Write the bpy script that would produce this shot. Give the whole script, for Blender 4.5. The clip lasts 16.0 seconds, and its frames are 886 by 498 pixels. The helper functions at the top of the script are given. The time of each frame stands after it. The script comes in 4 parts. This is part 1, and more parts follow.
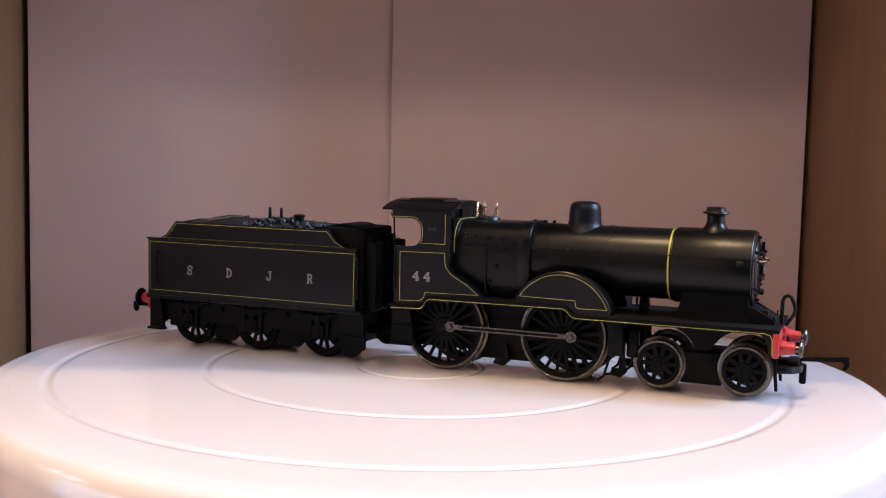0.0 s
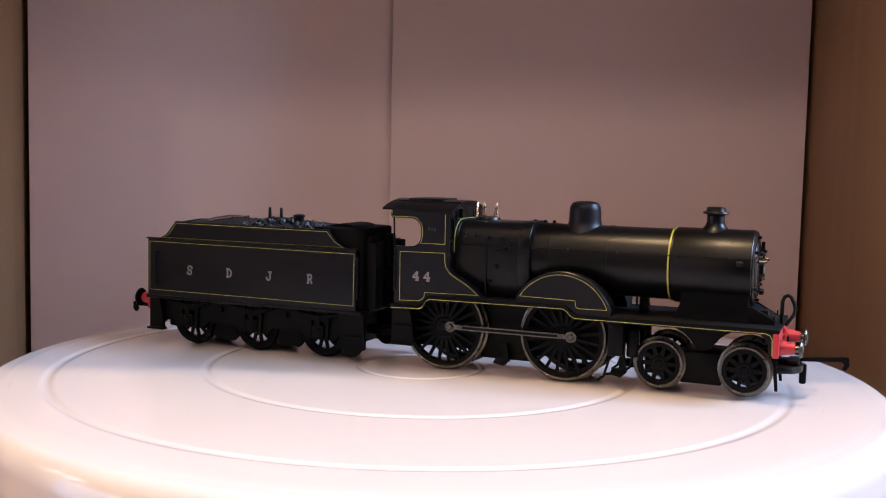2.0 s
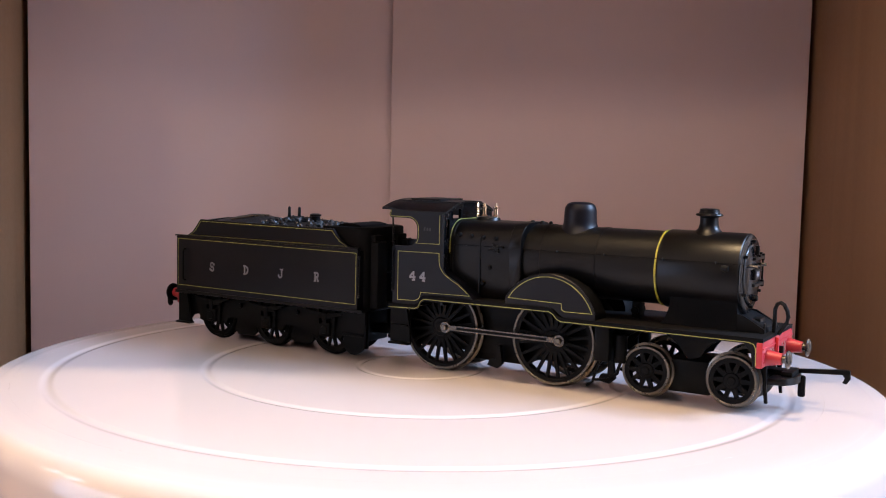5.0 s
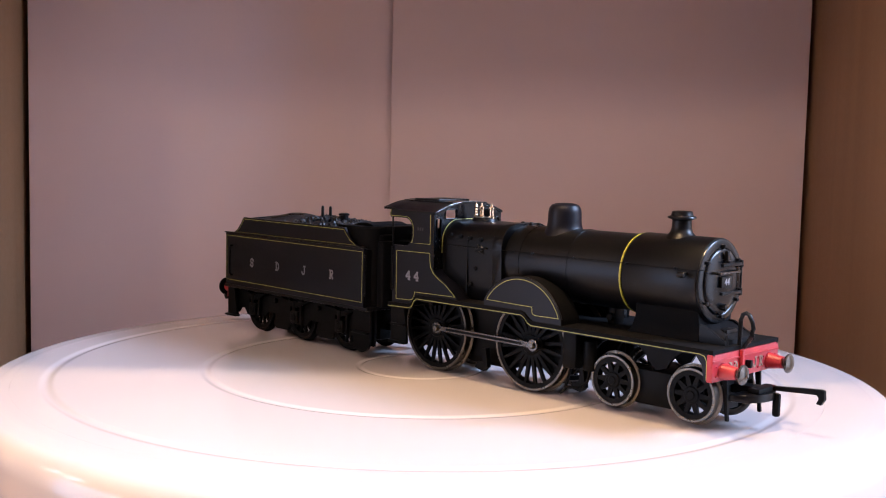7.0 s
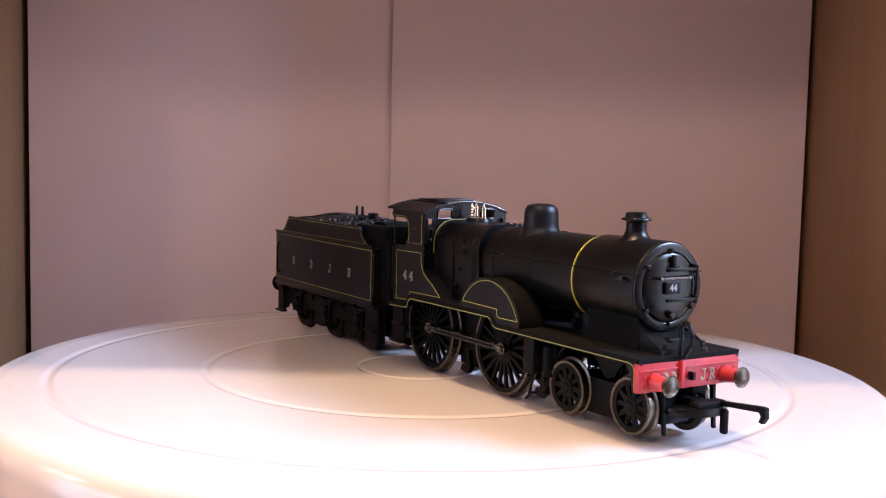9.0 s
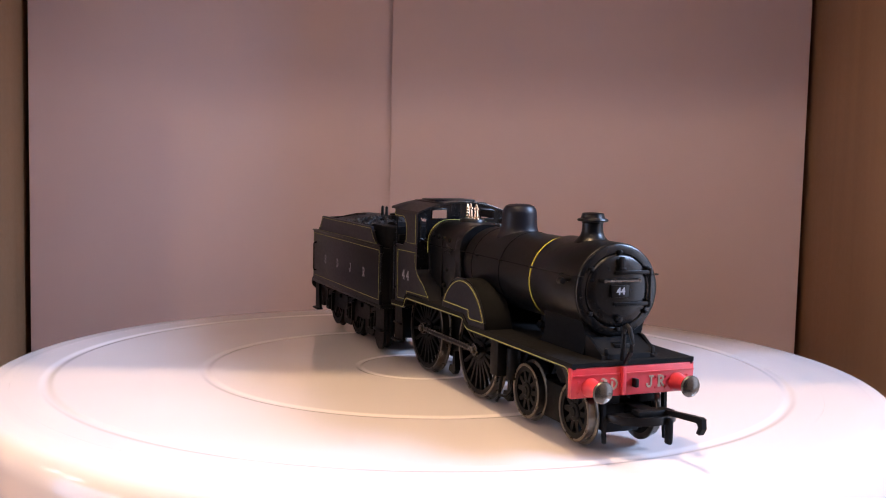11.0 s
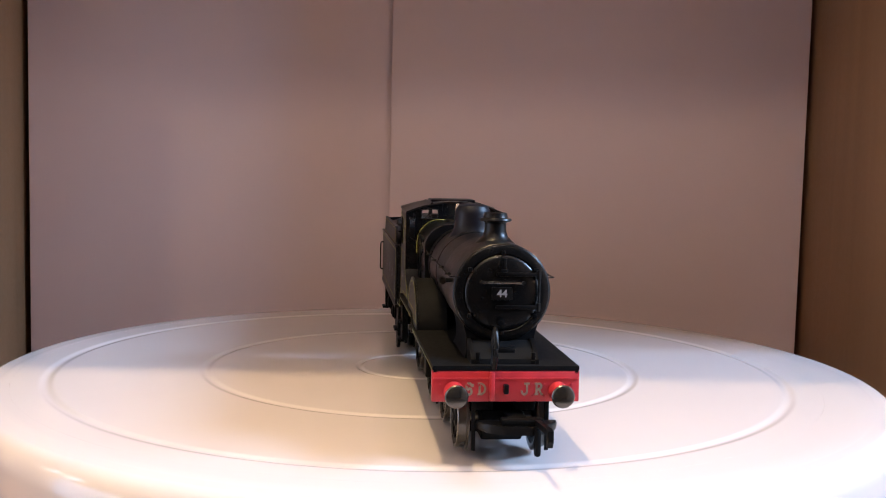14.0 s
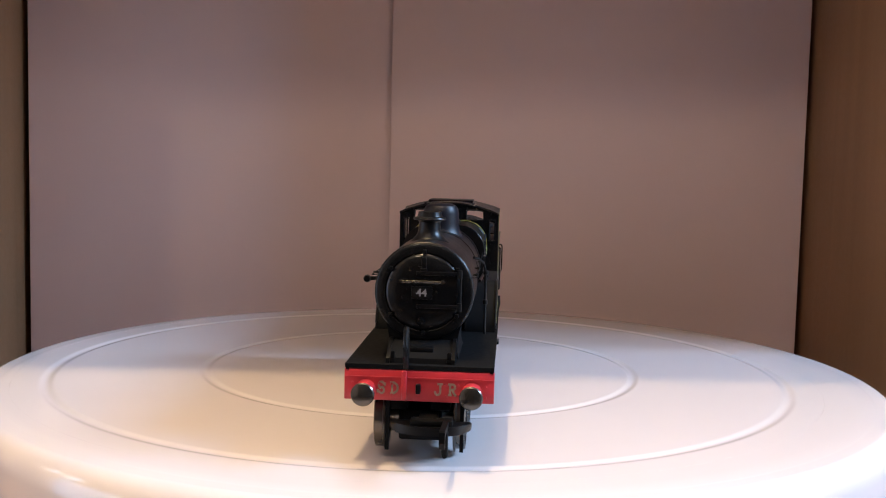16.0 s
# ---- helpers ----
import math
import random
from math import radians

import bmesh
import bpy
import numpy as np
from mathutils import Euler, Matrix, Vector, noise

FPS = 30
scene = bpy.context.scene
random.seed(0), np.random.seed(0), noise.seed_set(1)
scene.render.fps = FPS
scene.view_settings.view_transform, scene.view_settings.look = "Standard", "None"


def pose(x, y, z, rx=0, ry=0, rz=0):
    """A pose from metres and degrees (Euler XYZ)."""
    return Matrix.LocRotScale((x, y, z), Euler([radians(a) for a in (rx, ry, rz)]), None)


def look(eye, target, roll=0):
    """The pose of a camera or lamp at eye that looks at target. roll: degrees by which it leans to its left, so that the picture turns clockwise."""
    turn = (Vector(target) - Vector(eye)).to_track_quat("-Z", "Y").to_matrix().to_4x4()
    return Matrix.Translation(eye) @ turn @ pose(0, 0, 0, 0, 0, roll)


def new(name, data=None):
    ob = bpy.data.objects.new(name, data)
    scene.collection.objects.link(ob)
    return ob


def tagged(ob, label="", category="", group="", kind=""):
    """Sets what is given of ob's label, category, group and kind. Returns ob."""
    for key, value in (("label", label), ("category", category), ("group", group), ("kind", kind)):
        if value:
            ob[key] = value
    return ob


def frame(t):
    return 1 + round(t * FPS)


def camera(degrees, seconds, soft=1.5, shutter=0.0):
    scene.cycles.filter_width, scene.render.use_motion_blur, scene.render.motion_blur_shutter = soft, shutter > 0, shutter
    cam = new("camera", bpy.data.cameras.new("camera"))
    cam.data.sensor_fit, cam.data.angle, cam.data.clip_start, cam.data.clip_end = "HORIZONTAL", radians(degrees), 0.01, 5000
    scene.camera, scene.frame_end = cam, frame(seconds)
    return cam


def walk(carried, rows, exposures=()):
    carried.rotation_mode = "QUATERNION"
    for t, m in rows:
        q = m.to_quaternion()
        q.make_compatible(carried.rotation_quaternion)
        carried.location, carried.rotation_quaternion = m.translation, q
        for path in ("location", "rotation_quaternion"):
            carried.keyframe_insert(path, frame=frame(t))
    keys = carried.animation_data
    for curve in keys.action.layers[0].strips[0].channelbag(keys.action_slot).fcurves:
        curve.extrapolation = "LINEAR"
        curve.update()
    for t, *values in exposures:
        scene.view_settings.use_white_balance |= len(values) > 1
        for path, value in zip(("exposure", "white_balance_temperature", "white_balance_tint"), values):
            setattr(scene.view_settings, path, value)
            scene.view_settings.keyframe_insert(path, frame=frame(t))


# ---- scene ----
# ---- camera ----
EYE = Vector((0.0, -0.32776, 0.06534))
cam = camera(45.64, 16.0, soft=1.1)
view = look(EYE, EYE + Vector((0.015975, 0.99621, -0.08553)), 1.33)
walk(cam, [(0.0, view), (16.0, view)], exposures=[(0.0, -0.17, 6330, 16.3), (4.0, -0.15, 6330, 16.3), (7.0, 0.0, 6430, 22), (9.0, 0.09, 6450, 22.5), (12.5, 0.0, 6420, 19), (14.0, -0.12, 6250, 12), (16.0, -0.24, 6220, 10.3)])

# ---- light ----
world = bpy.data.worlds.new("world")
scene.world = world
world.use_nodes = True
world.node_tree.nodes["Background"].inputs[0].default_value = (0.75, 0.8, 1.0, 1)
world.node_tree.nodes["Background"].inputs[1].default_value = 0.02


def lamp(name, kind, energy, colour, m, size=0.03, size_y=None):
    data = bpy.data.lights.new(name, kind)
    data.energy, data.color = energy, colour
    if kind == "AREA":
        data.size = size
        if size_y:
            data.shape, data.size_y = "RECTANGLE", size_y
    else:
        data.shadow_soft_size = size
    ob = new(name, data)
    ob.matrix_world = m
    return ob


lamp("ceiling_bulb_light", "POINT", 72.0, (1.0, 0.715, 0.37), pose(-0.20, -0.20, 1.40), 0.03)
lamp("room_bulb_light", "POINT", 13.5, (1.0, 0.78, 0.52), pose(-0.544, -1.15, 1.37), 0.03)
lamp("far_bulb_light", "POINT", 14.0, (1.0, 0.77, 0.64), pose(0.10, -1.50, 1.62), 0.04)
lamp("window_pane_light", "AREA", 36.0, (0.45, 0.68, 1.0), look((1.39, -0.05, 0.92), (0, 0, 0)), 0.22, 0.34)
lamp("window_pane_light", "AREA", 34.0, (0.45, 0.68, 1.0), look((1.33, -0.42, 0.92), (0, 0, 0)), 0.36, 0.44)
for y in (-0.13, 0.07):
    lamp("side_window_pane_light", "AREA", 0.6, (0.72, 0.83, 1.0), look((-1.50, y, 0.55), (0, 0, 0.0)), 0.07, 0.22)

# added low area lamps on both sides, for reflections in the black paint
lamp("low_right_fill_light", "AREA", 6.9, (0.62, 0.78, 1.0), look((1.48, -0.42, -0.05), (0, -0.42, -0.05)), 0.66, 1.00)
lamp("low_left_fill_light", "AREA", 6.2, (0.52, 0.70, 1.0), look((-1.58, -0.38, 0.0), (0, -0.38, 0.0)), 0.55, 0.80)

# ---- materials ----


def material(name, base, rough=0.5, metal=0.0, vary=0.12, scale=60.0, bump=0.0, bump_scale=400.0, spec=0.5, coat=0.0, second=None):
    m = bpy.data.materials.new(name)
    m.use_nodes = True
    nt = m.node_tree
    b = nt.nodes["Principled BSDF"]
    tc = nt.nodes.new("ShaderNodeTexCoord")
    n1 = nt.nodes.new("ShaderNodeTexNoise")
    n1.inputs["Scale"].default_value, n1.inputs["Detail"].default_value = scale, 6
    nt.links.new(tc.outputs["Object"], n1.inputs["Vector"])
    ramp = nt.nodes.new("ShaderNodeValToRGB")
    low = second or tuple(c * (1 - vary) for c in base)
    high = tuple(min(1, c * (1 + vary)) for c in base)
    ramp.color_ramp.elements[0].position, ramp.color_ramp.elements[1].position = 0.3, 0.7
    ramp.color_ramp.elements[0].color, ramp.color_ramp.elements[1].color = (*low, 1), (*high, 1)
    nt.links.new(n1.outputs["Fac"], ramp.inputs["Fac"])
    nt.links.new(ramp.outputs["Color"], b.inputs["Base Color"])
    n2 = nt.nodes.new("ShaderNodeTexNoise")
    n2.inputs["Scale"].default_value, n2.inputs["Detail"].default_value = bump_scale, 4
    nt.links.new(tc.outputs["Object"], n2.inputs["Vector"])
    mr = nt.nodes.new("ShaderNodeMapRange")
    mr.inputs["To Min"].default_value, mr.inputs["To Max"].default_value = max(0.02, rough - 0.08), min(1, rough + 0.08)
    nt.links.new(n2.outputs["Fac"], mr.inputs["Value"])
    nt.links.new(mr.outputs["Result"], b.inputs["Roughness"])
    b.inputs["Metallic"].default_value = metal
    b.inputs["Specular IOR Level"].default_value = spec
    b.inputs["Coat Weight"].default_value = coat
    if bump:
        bp = nt.nodes.new("ShaderNodeBump")
        bp.inputs["Strength"].default_value, bp.inputs["Distance"].default_value = bump, 0.0004
        nt.links.new(n2.outputs["Fac"], bp.inputs["Height"])
        nt.links.new(bp.outputs["Normal"], b.inputs["Normal"])
    return m


def wood_material(name, dark, light):
    m = material(name, light, 0.5)
    nt = m.node_tree
    b = nt.nodes["Principled BSDF"]
    tc = nt.nodes.new("ShaderNodeTexCoord")
    mp = nt.nodes.new("ShaderNodeMapping")
    mp.inputs["Scale"].default_value = (60, 60, 2.5)
    n = nt.nodes.new("ShaderNodeTexNoise")
    n.inputs["Scale"].default_value, n.inputs["Detail"].default_value, n.inputs["Distortion"].default_value = 1.6, 8, 0.6
    ramp = nt.nodes.new("ShaderNodeValToRGB")
    ramp.color_ramp.elements[0].position, ramp.color_ramp.elements[1].position = 0.32, 0.68
    ramp.color_ramp.elements[0].color, ramp.color_ramp.elements[1].color = (*dark, 1), (*light, 1)
    nt.links.new(tc.outputs["Object"], mp.inputs["Vector"])
    nt.links.new(mp.outputs["Vector"], n.inputs["Vector"])
    nt.links.new(n.outputs["Fac"], ramp.inputs["Fac"])
    nt.links.new(ramp.outputs["Color"], b.inputs["Base Color"])
    return m


BLACK = material("satin_black_paint", (0.0028, 0.0028, 0.0032), 0.32, vary=0.2, bump=0.012, bump_scale=900, spec=0.19)
PANEL = material("dark_panel_paint", (0.0034, 0.0036, 0.0068), 0.4, vary=0.15, bump=0.015, bump_scale=900, spec=0.2)
FRAME = material("matt_black_plastic", (0.0022, 0.0022, 0.0024), 0.5, vary=0.25, bump=0.08, bump_scale=700, spec=0.11)
SMOKE = material("smokebox_grey_black", (0.0030, 0.0030, 0.0034), 0.25, vary=0.2, bump=0.012, bump_scale=900, spec=0.27)
MATT = material("matt_black_paint", (0.0026, 0.0026, 0.003), 0.72, vary=0.2, bump=0.06, bump_scale=900, spec=0.1)
STEEL = material("turned_steel", (0.42, 0.39, 0.35), 0.34, 1.0, vary=0.2, scale=300)
TYRE = material("dull_tyre_steel", (0.125, 0.112, 0.096), 0.29, 0.95, vary=0.2, scale=300)
RODSTEEL = material("oiled_rod_steel", (0.10, 0.09, 0.082), 0.26, 0.95, vary=0.2, scale=300)
BUFFERSTEEL = material("buffer_steel", (0.10, 0.09, 0.08), 0.22, 0.9, vary=0.2, scale=500)
BRASS = material("polished_brass", (0.93, 0.73, 0.54), 0.16, 1.0, vary=0.1)
BANDYELLOW = material("yellow_band_paint", (0.38, 0.335, 0.03), 0.5, vary=0.12, scale=300)
YELLOW = material("yellow_lining_paint", (0.37, 0.36, 0.08), 0.5, vary=0.15, scale=500)
RED = material("red_beam_paint", (0.40, 0.024, 0.032), 0.36, vary=0.12, scale=300, bump=0.05)
SILVER = material("silver_lettering", (0.21, 0.21, 0.23), 0.4, 0.3, vary=0.15, scale=900)
BRONZE = material("tarnished_bronze", (0.30, 0.26, 0.19), 0.4, 0.5, vary=0.3, scale=900)
WHITE = material("white_number_paint", (0.26, 0.26, 0.28), 0.5, vary=0.05, scale=500)
COAL = material("coal", (0.010, 0.010, 0.011), 0.5, vary=0.5, scale=500, bump=0.5, bump_scale=1200)
PLASTIC = material("white_glossy_plastic", (0.59, 0.54, 0.535), 0.10, vary=0.015, scale=8, bump=0.02, bump_scale=60, coat=0.3)
CARD = material("off_white_card", (0.755, 0.60, 0.605), 0.85, vary=0.03, scale=9, bump=0.06, bump_scale=350, spec=0.25)
WOOD = wood_material("brown_wood", (0.285, 0.156, 0.077), (0.322, 0.178, 0.088))
WALLPAINT = material("cream_wall_paint", (0.60, 0.52, 0.47), 0.9, vary=0.05, scale=2, bump=0.1, bump_scale=80)
CEILING = material("white_ceiling_paint", (0.75, 0.73, 0.70), 0.9, vary=0.03, scale=2)
DARKPAINT = material("dark_wall_paint", (0.045, 0.038, 0.034), 0.9, vary=0.1, scale=2, bump=0.1, bump_scale=80)
CARPET = material("brown_carpet", (0.12, 0.09, 0.07), 0.95, vary=0.3, scale=40, bump=0.4, bump_scale=300)

# ---- mesh helpers (millimetres) ----
MM = 0.001


def finish(name, bm, mat, sharp=32):
    bmesh.ops.recalc_face_normals(bm, faces=bm.faces)
    bmesh.ops.scale(bm, vec=(MM, MM, MM), verts=bm.verts)
    me = bpy.data.meshes.new(name)
    bm.to_mesh(me)
    bm.free()
    me.materials.append(mat)
    me.polygons.foreach_set("use_smooth", [True] * len(me.polygons))
    me.set_sharp_from_angle(angle=radians(sharp))
    return me


def part(name, bm, mat, parent, label="", at=None):
    ob = new(name, finish(name, bm, mat) if isinstance(bm, bmesh.types.BMesh) else bm)
    ob.parent = parent
    if at is not None:
        ob.location = Vector(at) * MM
    return tagged(ob, label) if label else ob


def thing(name, label, category, group="", kind=""):
    return tagged(new(name), label, category, group, kind)


def box(bm, x0, x1, y0, y1, z0, z1, bev=0.0):
    v = [bm.verts.new((x, y, z)) for x in (x0, x1) for y in (y0, y1) for z in (z0, z1)]
    fs = [bm.faces.new([v[i] for i in q]) for q in ((0, 1, 3, 2), (4, 6, 7, 5), (0, 4, 5, 1), (2, 3, 7, 6), (0, 2, 6, 4), (1, 5, 7, 3))]
    if bev:
        es = list({e for f in fs for e in f.edges})
        bmesh.ops.bevel(bm, geom=es, offset=bev, segments=2, affect="EDGES", profile=0.5)
    return bm


def prism(bm, pts, a0, a1, plane="xz"):
    def at(p, a):
        return (p[0], a, p[1]) if plane == "xz" else (a, p[0], p[1]) if plane == "yz" else (p[0], p[1], a)
    lo = [bm.verts.new(at(p, a0)) for p in pts]
    hi = [bm.verts.new(at(p, a1)) for p in pts]
    bm.faces.new(lo)
    bm.faces.new(hi[::-1])
    n = len(pts)
    for i in range(n):
        bm.faces.new((lo[i], hi[i], hi[(i + 1) % n], lo[(i + 1) % n]))
    return bm


def lathe(bm, prof, seg=40, axis="z", at=(0, 0, 0), closed=False):
    """prof: (radius, height along the axis)."""
    rings = []
    for r, h in prof:
        ring = []
        for k in range(seg if r > 1e-6 else 1):
            a = 2 * math.pi * k / seg
            c, s = r * math.cos(a), r * math.sin(a)
            q = (c, s, h) if axis == "z" else (h, c, s) if axis == "x" else (c, h, s)
            ring.append(bm.verts.new(Vector(q) + Vector(at)))
        rings.append(ring)
    pairs = list(zip(rings, rings[1:]))
    if closed:
        pairs.append((rings[-1], rings[0]))
    for a, b in pairs:
        for k in range(seg):
            q = [a[k % len(a)], a[(k + 1) % len(a)], b[(k + 1) % len(b)], b[k % len(b)]]
            q = list(dict.fromkeys(q))
            if len(q) > 2:
                bm.faces.new(q)
    return bm


def tube(bm, pts, r, seg=8, loop=False):
    pts = [Vector(p) for p in pts]
    n = len(pts)
    rings = []
    for i, p in enumerate(pts):
        a = pts[(i - 1) % n] if loop or i else p
        b = pts[(i + 1) % n] if loop or i < n - 1 else p
        t = (b - a).normalized()
        side = t.cross(Vector((0.13, 0.21, 0.97)))
        if side.length < 0.2:
            side = t.cross(Vector((1, 0, 0)))
        side.normalize()
        up = side.cross(t)
        rings.append([bm.verts.new(p + r * (math.cos(2 * math.pi * k / seg) * side + math.sin(2 * math.pi * k / seg) * up)) for k in range(seg)])
    for i in range(n if loop else n - 1):
        a, b = rings[i], rings[(i + 1) % n]
        for k in range(seg):
            bm.faces.new((a[k], a[(k + 1) % seg], b[(k + 1) % seg], b[k]))
    if not loop:
        bm.faces.new(rings[0][::-1])
        bm.faces.new(rings[-1])
    return bm


def ribbon(bm, pts, width, y0, y1, loop=False):
    """A thin raised line along pts (x, z) on an upright face, between y0 and y1."""
    P = [Vector((p[0], p[1])) for p in pts]
    n = len(P)
    L, R = [], []
    for i, p in enumerate(P):
        a = P[(i - 1) % n] if loop or i else None
        b = P[(i + 1) % n] if loop or i < n - 1 else None
        d1 = (p - a).normalized() if a is not None else (b - p).normalized()
        d2 = (b - p).normalized() if b is not None else d1
        nn = Vector((-d1.y - d2.y, d1.x + d2.x))
        nn = nn.normalized() if nn.length > 1e-4 else Vector((-d1.y, d1.x))
        k = width / 2 / max(0.4, nn.dot(Vector((-d1.y, d1.x))))
        L.append(p + nn * k)
        R.append(p - nn * k)
    rows = [[bm.verts.new((q.x, y, q.y)) for q, y in ((l, y0), (l, y1), (r, y1), (r, y0))] for l, r in zip(L, R)]
    for i in range(n if loop else n - 1):
        a, b = rows[i], rows[(i + 1) % n]
        for k in range(3):
            bm.faces.new((a[k], a[k + 1], b[k + 1], b[k]))
    return bm


def arc(cx, cz, r, a0, a1, n=12):
    return [(cx + r * math.cos(radians(a0 + (a1 - a0) * i / n)), cz + r * math.sin(radians(a0 + (a1 - a0) * i / n))) for i in range(n + 1)]


def text_mesh(body, size, depth, spacing=1.0):
    cu = bpy.data.curves.new("letters", "FONT")
    cu.body, cu.size, cu.extrude, cu.align_x, cu.align_y, cu.offset, cu.space_character = body, size, depth, "CENTER", "CENTER", 0.02 * size, spacing
    ob = bpy.data.objects.new("letters", cu)
    scene.collection.objects.link(ob)
    bpy.context.view_layer.update()
    me = bpy.data.meshes.new_from_object(ob.evaluated_get(bpy.context.evaluated_depsgraph_get()))
    bpy.data.objects.remove(ob)
    bpy.data.curves.remove(cu)
    me.materials.clear()
    return me


def slab_letter(ch, h, m, parent, mat, name, label):
    """A bold letter with slab serifs, drawn in strokes."""
    w = h * 0.82
    strokes = {
        "4": [[(0.68, 0.0), (0.68, 1.0)], [(0.72, 0.97), (0.06, 0.33)], [(0.02, 0.30), (1.0, 0.30)], [(0.44, 0.0), (0.95, 0.0)]],
        "S": [[(0.9, 0.78)] + arc(0.5, 0.74, 0.30, 20, 250, 9) + arc(0.5, 0.26, 0.30, 75, -160, 9), [(0.9, 0.98), (0.9, 0.68)], [(0.1, 0.34), (0.1, 0.02)]],
        "D": [[(0.28, 0.0), (0.28, 1.0)], [(0.05, 1.0), (0.5, 1.0)] + arc(0.46, 0.5, 0.46, 75, -75, 9) + [(0.5, 0.0), (0.05, 0.0)]],
        "J": [[(0.35, 1.0), (1.0, 1.0)], [(0.7, 1.0), (0.7, 0.3)] + arc(0.4, 0.28, 0.30, 0, -180, 8) + [(0.12, 0.36)]],
        "R": [[(0.26, 0.0), (0.26, 1.0)], [(0.03, 1.0), (0.55, 1.0)] + arc(0.56, 0.75, 0.25, 80, -80, 7) + [(0.26, 0.5)], [(0.5, 0.5), (0.84, 0.0)], [(0.03, 0.0), (0.48, 0.0)], [(0.7, 0.0), (1.0, 0.0)]],
    }[ch]
    bm = bmesh.new()
    for line in strokes:
        ribbon(bm, [((x - 0.5) * w, (z - 0.5) * h) for x, z in line], h * 0.2, 0.06, -0.04 - 0.008 * strokes.index(line))
    ob = part(name, bm, mat, parent, label)
    ob.matrix_basis = m
    return ob


def letters(body, size, m, parent, mat, name="lettering", label="", spacing=1.0):
    me = text_mesh(body, size * MM, 0.00005, spacing)
    me.materials.append(mat)
    ob = new(name, me)
    ob.parent = parent
    ob.matrix_basis = m
    return tagged(ob, label) if label else ob


# ---- the room and the alcove (metres inside, given in millimetres) ----


def structure(name, bm, mat, label, category):
    return tagged(new(name, finish(name, bm, mat)), label, category, kind="structure")


structure("floor", box(bmesh.new(), -1600, 1500, -2600, 700, -820, -800), CARPET, "brown carpet floor of the room", "floor")
structure("ceiling", box(bmesh.new(), -1600, 1500, -2600, 700, 1700, 1720), CEILING, "plain white painted ceiling", "ceiling")
structure("wall_back", box(bmesh.new(), -1600, 1500, 700, 720, -800, 1700), WALLPAINT, "plain cream painted wall behind the shelf", "wall")
structure("wall_front", box(bmesh.new(), -1600, 1500, -2620, -2600, -800, 1700), DARKPAINT, "plain dark painted wall of the room", "wall")
structure("wall_left", box(bmesh.new(), -1620, -1600, -2600, 700, -800, 1700), WALLPAINT, "plain cream painted wall of the room", "wall")
structure("wall_right", box(bmesh.new(), 1500, 1520, -2600, 700, -800, 1700), WALLPAINT, "plain cream painted wall of the room", "wall")

unit = thing("shelf_unit", "brown wooden shelf unit behind the display cards", "shelf")
part("back_panel", box(bmesh.new(), -208, 196, 215, 227, -60, 318, 1), WOOD, unit)
part("side_panel", box(bmesh.new(), -206, -188.4, -54.6, 214.5, -60, 299.5, 1), WOOD, unit)
part("side_panel", box(bmesh.new(), 178, 194, 32, 214.5, -60, 299.5, 1), WOOD, unit)
part("top_shelf", box(bmesh.new(), -206, 194, -54.6, 214, 300, 318, 1.5), WOOD, unit)
part("bottom_shelf", box(bmesh.new(), -330, 330, -160, 228, -78, -60, 1.5), WOOD, unit)
part("plinth", box(bmesh.new(), -325, 325, -150, 220, -800, -78, 2), WOOD, unit)

card_l = thing("backdrop_card", "pale grey card sheet standing behind the turntable", "card", "backdrop cards")
part("sheet", box(bmesh.new(), -185.4, -12, 165.8, 167.0, -60, 210, 0.3), CARD, card_l)
card_r = thing("backdrop_card", "pale grey card sheet overlapping its neighbour", "card", "backdrop cards")
part("sheet", box(bmesh.new(), -17.5, 175.6, 163.2, 164.6, -60, 210, 0.3), CARD, card_r)

# ---- turntable ----
turntable = thing("turntable", "round white glossy plastic display turntable with shallow ring grooves", "turntable")
prof = [(0, 0.0)]
R_RINGS = ((19.2, 1.4), (66.0, 2.1), (110.6, 2.3))
for r, w in R_RINGS:
    prof += [(r - w - 4, 0.0), (r - w - 0.4, 0.0)]
    prof += [(r + w * k / 6, -0.15 * (1 + math.cos(math.pi * k / 6))) for k in range(-6, 7)]
    prof += [(r + w + 0.4, 0.0), (r + w + 4, 0.0)]
prof += [(120.0, 0.0), (120.0, -6.0), (0, -6)]
platter = part("platter", lathe(bmesh.new(), prof, 220), PLASTIC, turntable)
# fixed rim, a little off the axis
prof = [(120.02, -6.0), (120.02, 0.0), (124.0, 0.0), (127.4, 0.0), (128.0, -0.06), (128.6, -0.1), (131.0, -0.16)]
prof += [(131.0 + 5.0 * math.sin(radians(a)), -0.16 - 7 * (1 - math.cos(radians(a)))) for a in range(8, 91, 8)]
prof += [(136.2, -14), (136.6, -32), (136.0, -33), (132, -33), (131, -12), (121, -8)]
b = lathe(bmesh.new(), prof, 220, closed=True)
for v in b.verts:
    k = min(1.0, max(0.0, (math.hypot(v.co.x, v.co.y) - 120.1) / 7.0))
    v.co.x += 5.0 * k - 1.0
    v.co.y -= 1.5 * k
part("rim", b, PLASTIC, turntable)
part("base", lathe(bmesh.new(), [(0, -12.5), (40, -12.5), (42, -14), (42, -34), (118, -36), (120, -38), (120, -58.5), (118, -60), (0, -60)], 96), PLASTIC, turntable)

# ---- wheels ----


